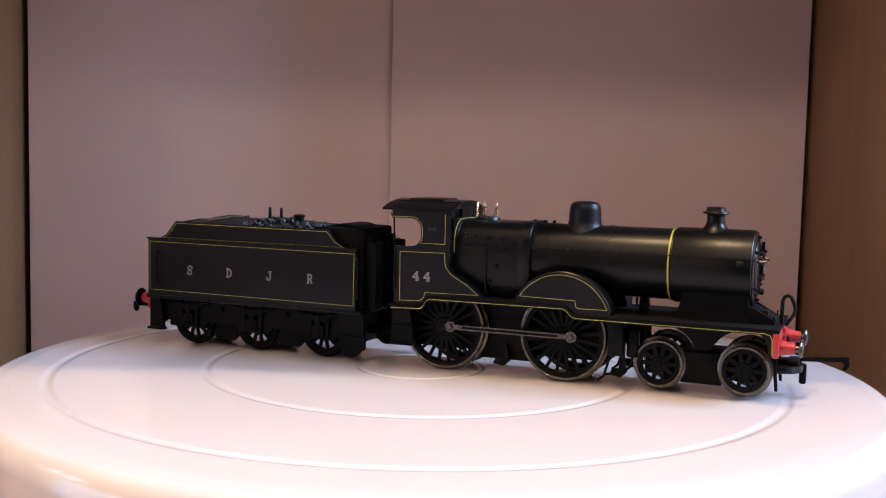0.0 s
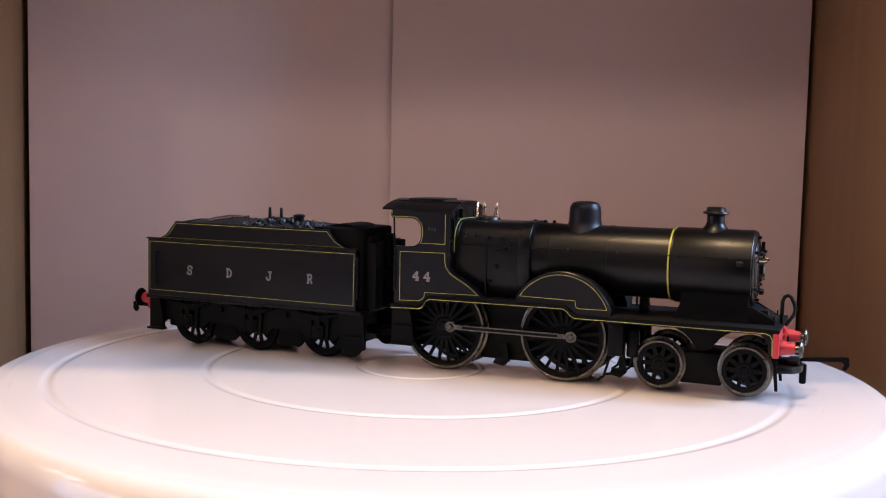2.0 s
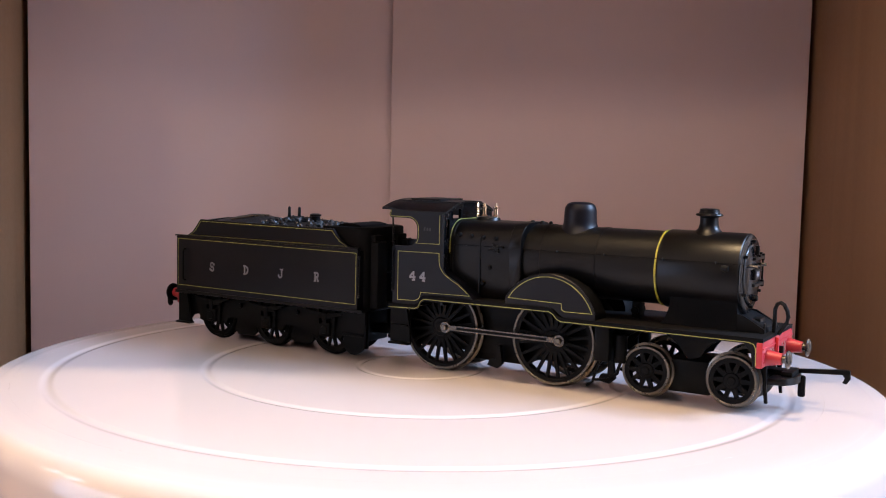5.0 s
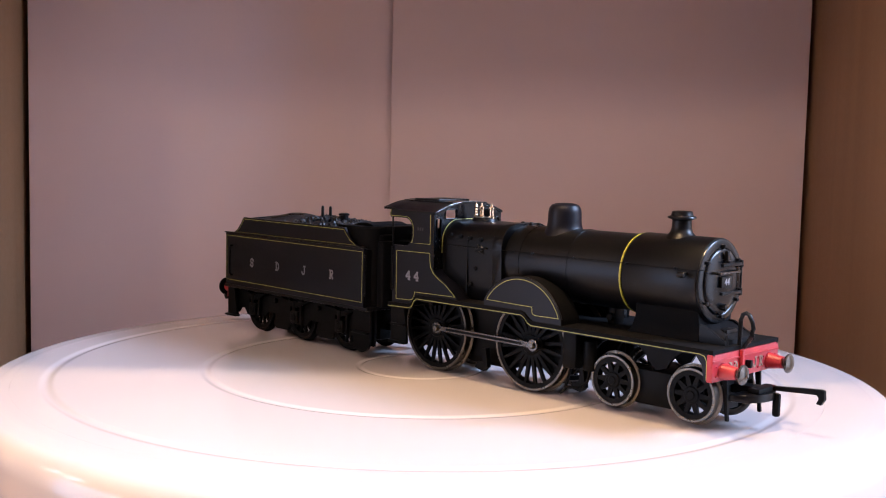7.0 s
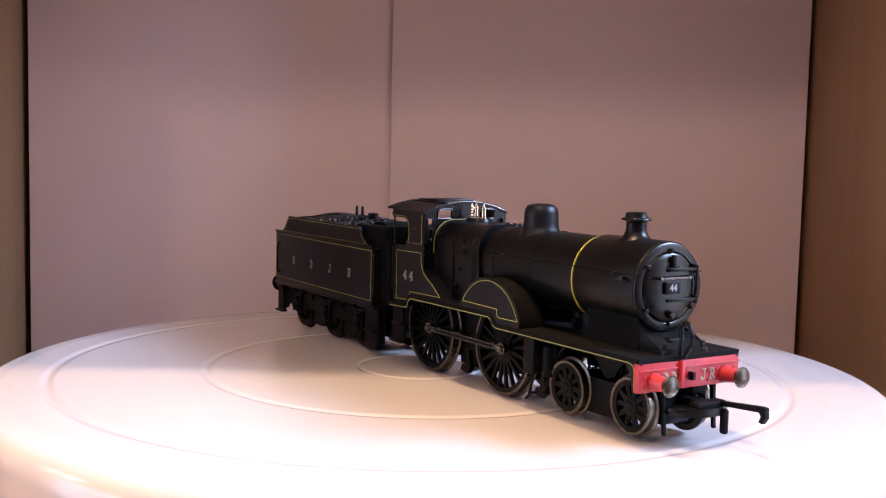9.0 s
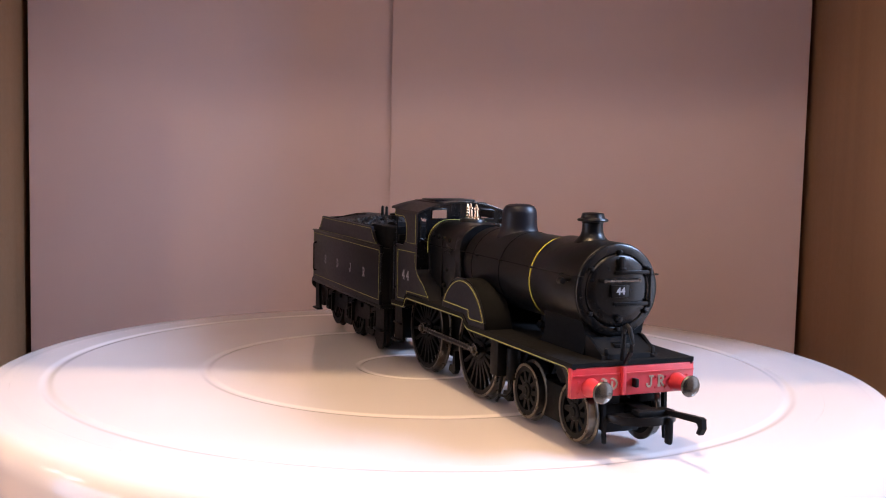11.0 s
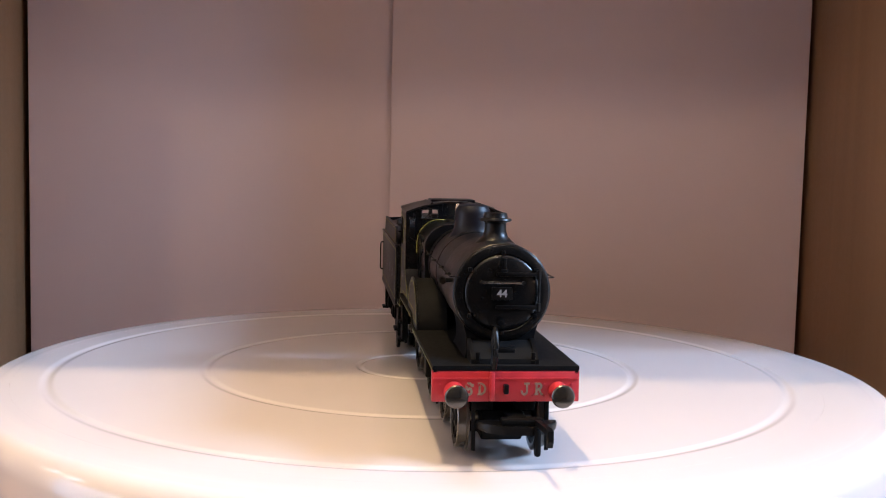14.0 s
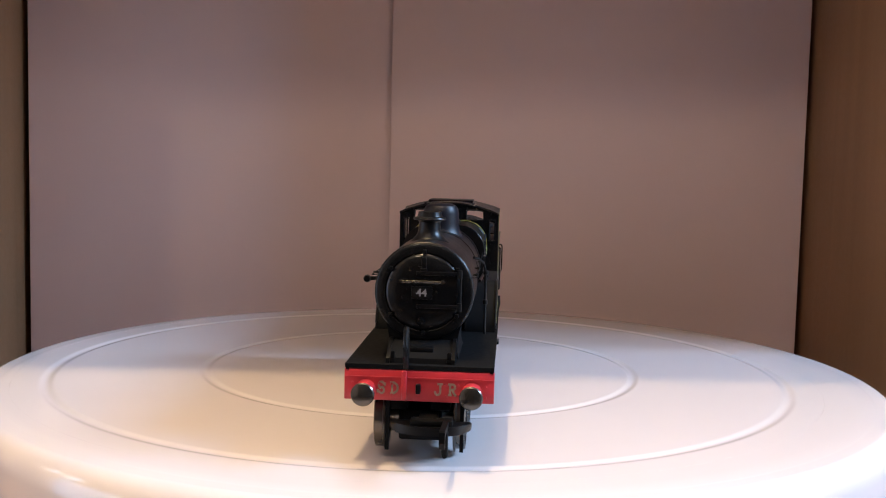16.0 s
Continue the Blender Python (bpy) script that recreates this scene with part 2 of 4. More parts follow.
def wheel_kit(name, r, width, spokes, hub_r, spoke_w, crank=None, tyre_mat=TYRE):
    """Meshes of a spoked wheel in the xz plane; its outer face is at y = 0 and it reaches to +y."""
    rim = lathe(bmesh.new(), [(r - 0.6, 0.2), (r - 0.6, width - 0.1), (r - 2.0, width - 0.1), (r - 2.0, 0.2)], 56, "y", closed=True)
    tyre = lathe(bmesh.new(), [(r - 0.75, 0.08), (r - 0.65, 0.0), (r - 0.15, 0.0), (r, 0.15), (r + 0.05, width - 0.7), (r + 0.75, width - 0.45), (r + 0.75, width - 0.15), (r + 0.5, width), (r - 0.75, width)], 64, "y", closed=True)
    hub = lathe(bmesh.new(), [(0, -0.25), (hub_r * 0.45, -0.25), (hub_r * 0.55, 0.0), (hub_r * 0.9, 0.05), (hub_r, 0.3), (hub_r, width - 0.2), (0, width - 0.2)], 24, "y")
    if crank:
        cx, cz = crank
        d = Vector((cx, cz)).normalized()
        q = Vector((-d.y, d.x))
        pts = [d * -0.5 + q * hub_r * 0.95, Vector(crank) + q * 1.7, Vector(crank) + q * 1.2 + d * 1.2, Vector(crank) + d * 1.8, Vector(crank) - q * 1.2 + d * 1.2, Vector(crank) - q * 1.7, d * -0.5 - q * hub_r * 0.95]
        prism(hub, [(p.x, p.y) for p in pts], 0.0, width - 0.4)
    b = bmesh.new()
    w = spoke_w
    a = [b.verts.new((s * w * 0.62, 0.45 + y, hub_r * 0.8)) for s, y in ((-1, 0), (1, 0), (1, 0.9), (-1, 0.9))]
    c = [b.verts.new((s * w * 0.42, 0.45 + y, r - 1.8)) for s, y in ((-1, 0), (1, 0), (1, 0.9), (-1, 0.9))]
    b.faces.new(a)
    b.faces.new(c[::-1])
    for i in range(4):
        b.faces.new((a[i], c[i], c[(i + 1) % 4], a[(i + 1) % 4]))
    return {"name": name, "rim": finish(name, rim, FRAME), "tyre": finish("tyre", tyre, tyre_mat), "hub": finish("hub", hub, FRAME), "spoke": finish("spoke", b, FRAME), "n": spokes}


def put_wheel(kit, parent, x, y, z, side, turn=0.0):
    w = part(kit["name"], kit["rim"], None, parent)
    w.matrix_basis = pose(x * MM, y * MM, z * MM, 0, 0, 0) @ (pose(0, 0, 0) if side < 0 else Matrix.Scale(-1, 4, (0, 1, 0)))
    part("tyre", kit["tyre"], None, w)
    part("hub", kit["hub"], None, w)
    for k in range(kit["n"]):
        part("spoke", kit["spoke"], None, w).matrix_basis = pose(0, 0, 0, 0, turn + 360 * (k + 0.5) / kit["n"], 0)
    return w


CRANK = (3.1, 0.7)
DRIVER = wheel_kit("driving_wheel", 13.1, 2.9, 20, 3.0, 0.95, CRANK)
BOGIE = wheel_kit("bogie_wheel", 6.9, 2.6, 10, 2.2, 1.2)
TENDER = wheel_kit("tender_wheel", 7.9, 2.6, 12, 2.1, 1.0, None, FRAME)

# ---- locomotive ----
loco = thing("locomotive", "satin black toy steam locomotive with yellow lining and red buffer beam", "model locomotive")
W = 15.7
LINE_Z = [(-8.3, 19.2), (1.4, 19.5), (2.6, 20.1), (3.4, 21.8), (4.6, 22.6), (46.6, 22.8), (47.9, 22.2), (49.0, 20.9), (50.4, 20.3), (107, 20.3)]
TOP = [(x, z + 1.15) for x, z in LINE_Z]

b = bmesh.new()
prism(b, TOP + [(x, z + 0.2) for x, z in LINE_Z[::-1]], -W - 0.2, W + 0.2)
part("running_plate", b, MATT, loco)
for s in (-1, 1):
    b = bmesh.new()
    prism(b, [(x, z + 0.35) for x, z in LINE_Z] + [(x, z - 0.45) for x, z in LINE_Z[::-1]], s * (W - 0.7), s * W)
    part("valance", b, BLACK, loco)
    b = bmesh.new()
    ribbon(b, [(x, z - 0.1) for x, z in LINE_Z[:-1]] + [(103.2, 20.2), (104.6, 19.8), (105.2, 18.6), (105.3, 14.2)], 0.2, s * W, s * (W + 0.05))
    part("lining", b, YELLOW, loco, "thin yellow line along the footplate edge")
    # end bracket behind the beam
    b = bmesh.new()
    prism(b, [(102.0, 20), (106, 20), (106, 13.6), (104.6, 13.6), (104.0, 17.5)], s * (W - 0.8), s * W)
    part("beam_bracket", b, BLACK, loco)

    # frames with arches over the wheels
    b = bmesh.new()
    low = [(-8, 8.5)] + arc(7.5, 13.6, 15, 218, 322, 6)[:1] + [(-6, 6.6), (58, 6.6), (60, 9), (62, 12.5), (64.5, 13)]
    low += arc(73.9, 8.4, 10.7, 150, 30, 10) + [(85, 12)] + arc(97.6, 8.6, 10.6, 155, 45, 10) + [(105.5, 15)]
    prism(b, [(-8, 19), *low[2:], (105.5, 20.2), (50, 20.2), (48, 22.5), (5, 22.5), (2, 19.4)], s * 5.2, s * 6.2)
    part("frame_plate", b, FRAME, loco)

    # front splasher
    sp = arc(46, 17.8, 15.4, 152, 19, 22)
    b = bmesh.new()
    foot = [(60.6, 21.3), (51.0, 21.4), (49.5, 22.3), (47.8, 23.7), (32.4, 23.7)]
    prism(b, sp + foot, s * (W * 0.985 - 0.35), s * 7.5)
    splasher = part("splasher", b, MATT, loco)
    b = bmesh.new()
    prism(b, sp + foot, s * W * 0.985, s * (W * 0.985 - 0.35))
    part("face_plate", b, PANEL, splasher)
    b = bmesh.new()
    ribbon(b, arc(46, 17.8, 14.75, 148.2, 21.5, 24) + [(51.4, 23.1), (50.5, 23.6), (50.3, 25.3)], 0.16, s * W * 0.985, s * (W * 0.985 + 0.04), True)
    part("lining", b, YELLOW, loco)
    b = bmesh.new()
    tube(b, [(p[0], s * (W * 0.985 - 0.2), p[1]) for p in arc(46, 17.8, 15.45, 151, 20, 26)], 0.3, 6)
    part("splasher_beading", b, BLACK, loco)

    # cab side with its rear splasher
    C = 14.9
    curve = [(9.9, 34.5), (10.3, 32.6), (11.6, 30.8), (13.6, 29.6), (16.2, 28.2), (18.6, 26.3), (20.6, 24.4), (21.4, 23.6)]
    b = bmesh.new()
    cut = [(-8.6, 46.9), (-3.0, 46.9)] + arc(-2.0, 43.7, 3.2, 80, 0, 6) + arc(-2.0, 41.6, 3.2, 0, -80, 6) + [(-3.0, 38.3), (-7.4, 38.3)]
    prism(b, [(-7.4, 20.2), (2.2, 20.5), (4.0, 23.6), (9.9, 23.6), (9.9, 49.1), (-5.5, 49.2), (-8.5, 49.9), (-11.8, 50.0), (-11.9, 49.5), (-9.5, 49.5), (-8.75, 49.2), (-8.8, 48.6), (-9.1, 47.9)] + cut, s * C, s * (C - 0.9))
    part("cab_side", b, PANEL, loco, "dark cab side sheet with a rounded side opening")
    b = bmesh.new()
    prism(b, [(9.9, 23.6), (9.9, 36.9)] + curve, s * C, s * 8)
    part("rear_splasher", b, PANEL, loco)
    b = bmesh.new()
    ribbon(b, [(-5.6, 36.6), (9.2, 36.8), (9.3, 34.2), (9.7, 32.5), (11.0, 30.7), (13.2, 29.3), (16.0, 27.9), (18.3, 26.2), (20.3, 24.7), (2.9, 24.4), (2.6, 23.0), (2.0, 22.2), (0.8, 21.7), (-5.5, 21.5)], 0.16, s * C, s * (C + 0.04), True)
    part("lining", b, YELLOW, loco)
    b = bmesh.new()
    ribbon(b, [(-11.4, 49.75), (-9.4, 49.8), (-8.4, 49.3), (-8.45, 48.7), (-8.75, 47.8), (-8.5, 47.35), (-3.0, 47.35)] + arc(-2.0, 43.7, 3.7, 80, 0, 6) + arc(-2.0, 41.6, 3.7, 0, -35, 4) + [(0.6, 39.4), (9.2, 39.5), (9.2, 48.4)], 0.16, s * C, s * (C + 0.04))
    part("lining", b, YELLOW, loco)
    b = bmesh.new()
    tube(b, [(-7.7, s * (C - 0.4), 38.2), (-8.0, s * (C - 0.4), 47.0)], 0.28)
    part("cab_handrail", b, BLACK, loco)
    b = bmesh.new()
    tube(b, [(-7.2, s * (C + 0.5), 24.5), (-7.2, s * (C + 0.5), 37.5)], 0.25)
    for z in (24.5, 37.5):
        tube(b, [(-7.2, s * (C - 0.3), z), (-7.2, s * (C + 0.6), z)], 0.4)
    part("grab_rail", b, BLACK, loco)
    for x in (-0.15, 3.5):
        slab_letter("4", 2.7, pose((x if s < 0 else 3.35 - x) * MM, s * (C + 0.06) * MM, 29.4 * MM, 0, 0, 0 if s < 0 else 180), loco, SILVER, "running_number", "silver numeral four on the cab side")
    b = bmesh.new()
    for x in (3.6, 4.6, 5.6):
        box(b, x, x + 0.5, *sorted((s * C, s * (C + 0.04))), 43.4, 44.3 + 0.2 * (x < 4))
    part("cab_marking", b, COAL, loco, "tiny grey marking on the cab side")
    # cab steps
    b = bmesh.new()
    prism(b, [(-8.2, 19.2), (-8.2, 8.0), (-0.9, 8.0), (-1.2, 13), (-2.4, 19.2)], s * (C - 0.4), s * (C - 1.2))
    box(b, -8.2, -0.8, *sorted((s * (C + 0.9), s * (C - 1.0))), 7.6, 8.3, 0.15)
    box(b, -7.9, -1.6, *sorted((s * (C + 0.4), s * (C - 1.0))), 13.2, 13.8, 0.15)
    part("cab_step", b, FRAME, loco)
    # sand box, step and brake gear
    b = bmesh.new()
    box(b, 59.6, 64.2, *sorted((s * 8.6, s * 13.2)), 9.8, 20.4, 0.5)
    part("sand_box", b, FRAME, loco)
    b = bmesh.new()
    lathe(b, [(0, -4), (1.6, -4), (1.8, -3.6), (1.8, 3.6), (1.6, 4), (0, 4)], 16, "z", (66.3, s * 9.6, 13.5))
    part("cylinder_drain", b, FRAME, loco)
    b = bmesh.new()
    tube(b, [(60, s * 9.5, 10), (58.8, s * 9.5, 5.5), (58.0, s * 9.3, 3.0), (56.2, s * 9.2, 1.6)], 0.4)
    tube(b, [(66.5, s * 9.5, 9.8), (65.5, s * 9.5, 6.2), (62.6, s * 9.5, 4.2), (58.0, s * 9.5, 3.6)], 0.42)
    part("sand_pipe", b, FRAME, loco)
    for x in (26.0, 62.0):
        b = bmesh.new()
        prism(b, [(x - 2.4, 3.6), (x + 1.0, 2.9), (x + 2.6, 4.4), (x + 1.8, 9.8), (x + 0.6, 9.8), (x + 0.4, 5.6), (x - 1.6, 5.4)], s * 7.6, s * 9.2)
        part("brake_hanger", b, FRAME, loco)
    # boiler handrail
    b = bmesh.new()
    tube(b, [(12, s * 11.3, 39.6), (35, s * 10.9, 39.6), (98, s * 11.6, 39.6), (99.6, s * 9.6, 39.7)], 0.13, 6)
    part("boiler_handrail", b, MATT, loco)
    for x in (29, 46.5, 61, 78, 92.5):
        b = bmesh.new()
        lathe(b, [(0, -0.9), (0.22, -0.8), (0.22, -0.3), (0.4, 0), (0.22, 0.4), (0, 0.5)], 10, "y", (x, s * 11.2, 39.6))
        part("handrail_knob", b, BLACK, loco)
    # coupling rod and crank pins
    b = bmesh.new()
    xs, zs = (7.5 + CRANK[0], 45.5 + CRANK[0]), 13.4 + CRANK[1]
    y0, y1 = s * 11.8, s * 12.7
    prism(b, [(xs[0] + 1.2, zs - 0.72), (xs[0] + 10, zs - 0.8), (xs[1] - 10, zs - 0.8), (xs[1] - 1.2, zs - 0.72), (xs[1] - 1.2, zs + 0.72), (xs[1] - 10, zs + 0.8), (xs[0] + 10, zs + 0.8), (xs[0] + 1.2, zs + 0.72)], y0, y1)
    for x in xs:
        lathe(b, [(0, -0.55), (1.65, -0.55), (1.75, -0.45), (1.75, 0.45), (1.65, 0.55), (0, 0.55)], 28, "y", (x, s * 12.25, zs))
    rod = part("coupling_rod", b, RODSTEEL, loco, "long steel coupling rod between the driving wheels")
    # flat black strip gives the shade of the rod's flute, no groove is cut
    b = bmesh.new()
    prism(b, [(xs[0] + 4, zs - 0.36), (xs[1] - 4, zs - 0.36), (xs[1] - 4, zs + 0.36), (xs[0] + 4, zs + 0.36)], s * 12.6, s * 12.74)
    part("flute_shade", b, FRAME, rod)
    for x in xs:
        b = bmesh.new()
        lathe(b, [(0, 0.9), (0.75, 0.9), (0.95, 0.7), (0.95, -3), (0, -3)] if s > 0 else [(0, -0.9), (0.75, -0.9), (0.95, -0.7), (0.95, 3), (0, 3)], 6, "y", (x, s * 12.7, zs))
        part("crank_pin", b, TYRE, loco)

# boiler, firebox and smokebox
CZ = 36.2
b = bmesh.new()
lathe(b, [(0, 30), (10.35, 30), (10.35, 76.4), (0, 76.4)], 96, "x", (0, 0, CZ))
part("boiler", b, BLACK, loco)
for x, w, mat in ((57.2, 0.5, BLACK), (40.0, 0.5, BLACK)):
    b = bmesh.new()
    lathe(b, [(10.3, x - w), (10.5, x - w), (10.5, x + w), (10.3, x + w)], 96, "x", (0, 0, CZ), True)
    part("boiler_band", b, mat, loco)
b = bmesh.new()
lathe(b, [(10.2, 75.3), (10.65, 75.3), (10.7, 75.35), (10.7, 75.8), (10.2, 75.8)], 96, "x", (0, 0, CZ), True)
part("yellow_band", b, BANDYELLOW, loco, "yellow painted band round the boiler")
b = bmesh.new()
lathe(b, [(0, 76.4), (10.85, 76.4), (10.95, 76.6), (10.95, 97.9), (10.9, 98.2), (10.7, 98.4), (8.0, 98.45), (0, 98.45)], 96, "x", (0, 0, CZ))
smokebox = part("smokebox", b, BLACK, loco)

b = bmesh.new()
fb = [(-8.2, 21.5), (-9.6, 25), (-10.8, 30), (-11.1, 39)] + [(-11.1 + 6.6 - 6.6 * math.cos(radians(a)), 40.1 + 6.6 * math.sin(radians(a))) for a in range(0, 91, 15)] + [(-3, 46.75)]
prof_fb = fb + [(-y, z) for y, z in fb[::-1]]
prism(b, prof_fb, 9.5, 34.5, "yz")
bmesh.ops.bevel(b, geom=[e for e in b.edges if all(abs(v.co.x - 34.5) < 1e-4 for v in e.verts)], offset=0.5, segments=2, affect="EDGES")
firebox = part("firebox", b, BLACK, loco)
for x0, x1, d in ((31.2, 34.9, 0.28), (10.9, 11.9, 0.2)):
    b = bmesh.new()
    prism(b, [(y * (1 + d / 11.1), 34 + (z - 34) * (1 + d / 12.7)) for y, z in prof_fb], x0, x1, "yz")
    bmesh.ops.bevel(b, geom=[e for e in b.edges if abs(e.verts[0].co.x - e.verts[1].co.x) < 1e-4], offset=0.12, segments=1, affect="EDGES")
    part("cladding_band", b, BLACK, firebox)
for s in (-1, 1):
    for x, z in ((14, 42.6), (18, 42.4), (22.0, 42.2), (26.4, 42), (24.5, 33.4), (22.3, 28.5)):
        b = bmesh.new()
        lathe(b, [(0, s * 0.4), (0.5, s * 0.38), (0.72, s * 0.1), (0.72, -s * 0.4), (0, -s * 0.4)], 12, "y", (x, s * 11.0, z))
        part("washout_plug", b, FRAME, firebox)
    b = bmesh.new()
    box(b, 21.0, 21.4, *sorted((s * 10.6, s * 11.25)), 25, 42)
    box(b, 12.0, 31.2, *sorted((s * 10.6, s * 11.22)), 39.1, 39.4)
    part("cladding_band", b, BLACK, firebox)
    b = bmesh.new()
    lathe(b, [(0, s * 0.7), (0.8, s * 0.6), (1.1, s * 0.2), (1.1, -s * 0.3)], 14, "y", (26.6, s * 11.0, 39.2))
    tube(b, [(24.4, s * 11.6, 38.6), (28.6, s * 11.6, 39.8)], 0.28)
    tube(b, [(25.4, s * 11.55, 40.6), (27.8, s * 11.55, 37.8)], 0.22)
    part("mud_door", b, BLACK, firebox)
# yellow line on the cab front round the firebox
b = bmesh.new()
outer = [(-11.5, 37), (-11.5, 40.2)] + [(-11.5 + 6.8 - 6.8 * math.cos(radians(a)), 40.2 + 6.8 * math.sin(radians(a))) for a in range(15, 91, 15)]
outer = outer + [(-y, z) for y, z in outer[::-1]]
tube(b, [(10.95, y, z) for y, z in outer], 0.1, 6)
part("lining", b, YELLOW, loco)

# boiler top details: clack and washout bumps ahead of the firebox
for x, r in ((33, 0.8), (36.2, 0.7), (39.0, 0.6)):
    b = bmesh.new()
    lathe(b, [(0, 1.1), (r * 0.6, 1.0), (r, 0.5), (r, -0.8), (0, -0.8)], 14, "z", (x, 0, 46.4))
    part("boiler_fitting", b, BLACK, loco)

# saddle under the smokebox and apron
b = bmesh.new()
rings = []
for z, x0, w in ((32.4, 79.4, 10.15), (30.6, 79.5, 9.1), (29.0, 79.5, 8.35), (27.4, 79.3, 7.85), (25.8, 78.9, 7.55), (24.4, 78.4, 7.45), (23.2, 78.0, 7.5), (22.2, 77.4, 7.65), (21.3, 76.6, 7.9)):
    rings.append([b.verts.new(q) for q in ((x0, -w, z), (97.8, -w, z), (97.8, w, z), (x0, w, z))])
b.faces.new(rings[0])
b.faces.new(rings[-1][::-1])
for ra, rb in zip(rings, rings[1:]):
    for k in range(4):
        b.faces.new((ra[k], ra[(k + 1) % 4], rb[(k + 1) % 4], rb[k]))
part("saddle", b, MATT, loco)
b = bmesh.new()
prism(b, [(97.5, 21.3), (97.5, 25.6), (99.0, 25.4), (104.8, 22.6), (105.0, 21.3)], -6.6, 6.6)
part("apron", b, MATT, loco)
for s in (-1, 1):
    b = bmesh.new()
    prism(b, [(97.5, 21.3), (97.5, 26.0), (99.2, 25.8), (105.0, 22.5), (105.2, 21.3)], s * 7.4, s * 6.6)
    part("apron_cheek", b, BLACK, loco)
b = bmesh.new()
box(b, 66.2, 68.6, -2.2, 2.2, 21.3, 26.2, 0.4)
lathe(b, [(0, -3.2), (0.9, -3.2), (1.1, -3.0), (1.1, 3.0), (0.9, 3.2), (0, 3.2)], 14, "y", (67.4, 0, 23.6))
part("valve_gear_box", b, FRAME, loco)
b = bmesh.new()
box(b, 99.3, 102.8, -2.6, 2.6, 23.2, 24.6, 0.3)
part("inspection_cover", b, BLACK, loco)

# smokebox door
b = bmesh.new()
lathe(b, [(8.5, 98.4), (8.55, 98.9), (8.7, 99.0), (10.3, 98.9), (10.6, 98.7), (10.75, 98.2)], 72, "x", (0, 0, CZ))
part("door_ring", b, SMOKE, loco, "dark grey ring round the smokebox door")
b = bmesh.new()
lathe(b, [(0, 100.1), (3, 100.05), (6, 99.8), (7.8, 99.4), (8.25, 99.15), (8.4, 98.9), (8.4, 98.5)], 64, "x", (0, 0, CZ))
door = part("smokebox_door", b, SMOKE, loco)
b = bmesh.new()
tube(b, [(101.6, -5.2, 38.7), (101.6, 4.4, 38.7)], 0.28)
for y in (-5.0, 4.2):
    tube(b, [(99.6, y, 38.7), (101.9, y, 38.7)], 0.42)
part("door_rail", b, RODSTEEL, door, "thin steel rail across the door")
for z in (40.4, 33.2):
    b = bmesh.new()
    box(b, 99.3, 100.5, -1.6, 7.4, z - 0.4, z + 0.4, 0.12)
    lathe(b, [(0, -0.9), (0.6, -0.9), (0.6, 0.9), (0, 0.9)], 10, "z", (99.9, 7.8, z))
    part("hinge_strap", b, BLACK, door)
b = bmesh.new()
tube(b, [(99.9, 8.0, 32.2), (99.9, 8.0, 41.4)], 0.3)
part("hinge_post", b, BLACK, door)
for a in (90, 145, 215, 270, 325, 35):
    y, z = 8.9 * math.cos(radians(a)), CZ + 8.9 * math.sin(radians(a))
    b = bmesh.new()
    box(b, 98.8, 99.9, y - 0.42, y + 0.42, z - 0.42, z + 0.42, 0.12)
    part("door_clamp", b, BLACK, door)
b = bmesh.new()
box(b, 99.9, 100.9, -0.5, 0.5, 41.3, 44.0, 0.15)
box(b, 100.4, 101.5, -0.7, 0.7, 41.0, 41.6, 0.1)
part("lamp_iron", b, BLACK, door)
b = bmesh.new()
lathe(b, [(0, 101.2), (0.7, 101.1), (0.9, 100.6), (0.9, 99.8)], 14, "x", (0, -0.4, 29.8))
part("door_boss", b, SMOKE, door)
b = bmesh.new()
box(b, 100.1, 100.85, -2.6, 1.9, 34.8, 37.6, 0.1)
plate = part("number_plate", b, BLACK, door)
letters("44", 2.3, Matrix.Translation((100.92 * MM, -0.35 * MM, 36.2 * MM)) @ Euler((radians(90), 0, radians(90))).to_matrix().to_4x4(), plate, WHITE, "plate_number", "small silver number 44")
# ejector pipe fitting on the right of the smokebox
b = bmesh.new()
tube(b, [(95.5, -10.4, 38.6), (95.5, -13.2, 38.4)], 0.45)
lathe(b, [(0, -1.0), (0.7, -0.9), (0.9, 0), (0.7, 0.9), (0, 1.0)], 12, "x", (95.5, -13.0, 38.4))
part("ejector_fitting", b, BLACK, loco)

# chimney and dome
b = bmesh.new()
lathe(b, [(4.6, 46.2), (3.7, 47.0), (2.9, 47.9), (2.55, 49.0), (2.45, 50.8), (2.7, 51.2), (3.6, 51.35), (3.75, 51.6), (3.6, 51.9), (2.9, 52.1), (2.75, 52.5), (2.6, 53.2), (2.2, 53.3), (1.9, 53.1), (1.9, 47.5), (0, 47.5)], 48, "z", (86.9, 0, 0))
part("chimney", b, BLACK, loco)
b = bmesh.new()
lathe(b, [(6.6, 44.0), (5.9, 45.2), (5.3, 46.2), (4.95, 47.2), (4.8, 48.4), (4.72, 50.9), (4.5, 52.1), (3.9, 53.0), (2.9, 53.45), (1.6, 53.6), (0, 53.65)], 56, "z", (48.5, 0, 0))
part("dome", b, PANEL, loco)
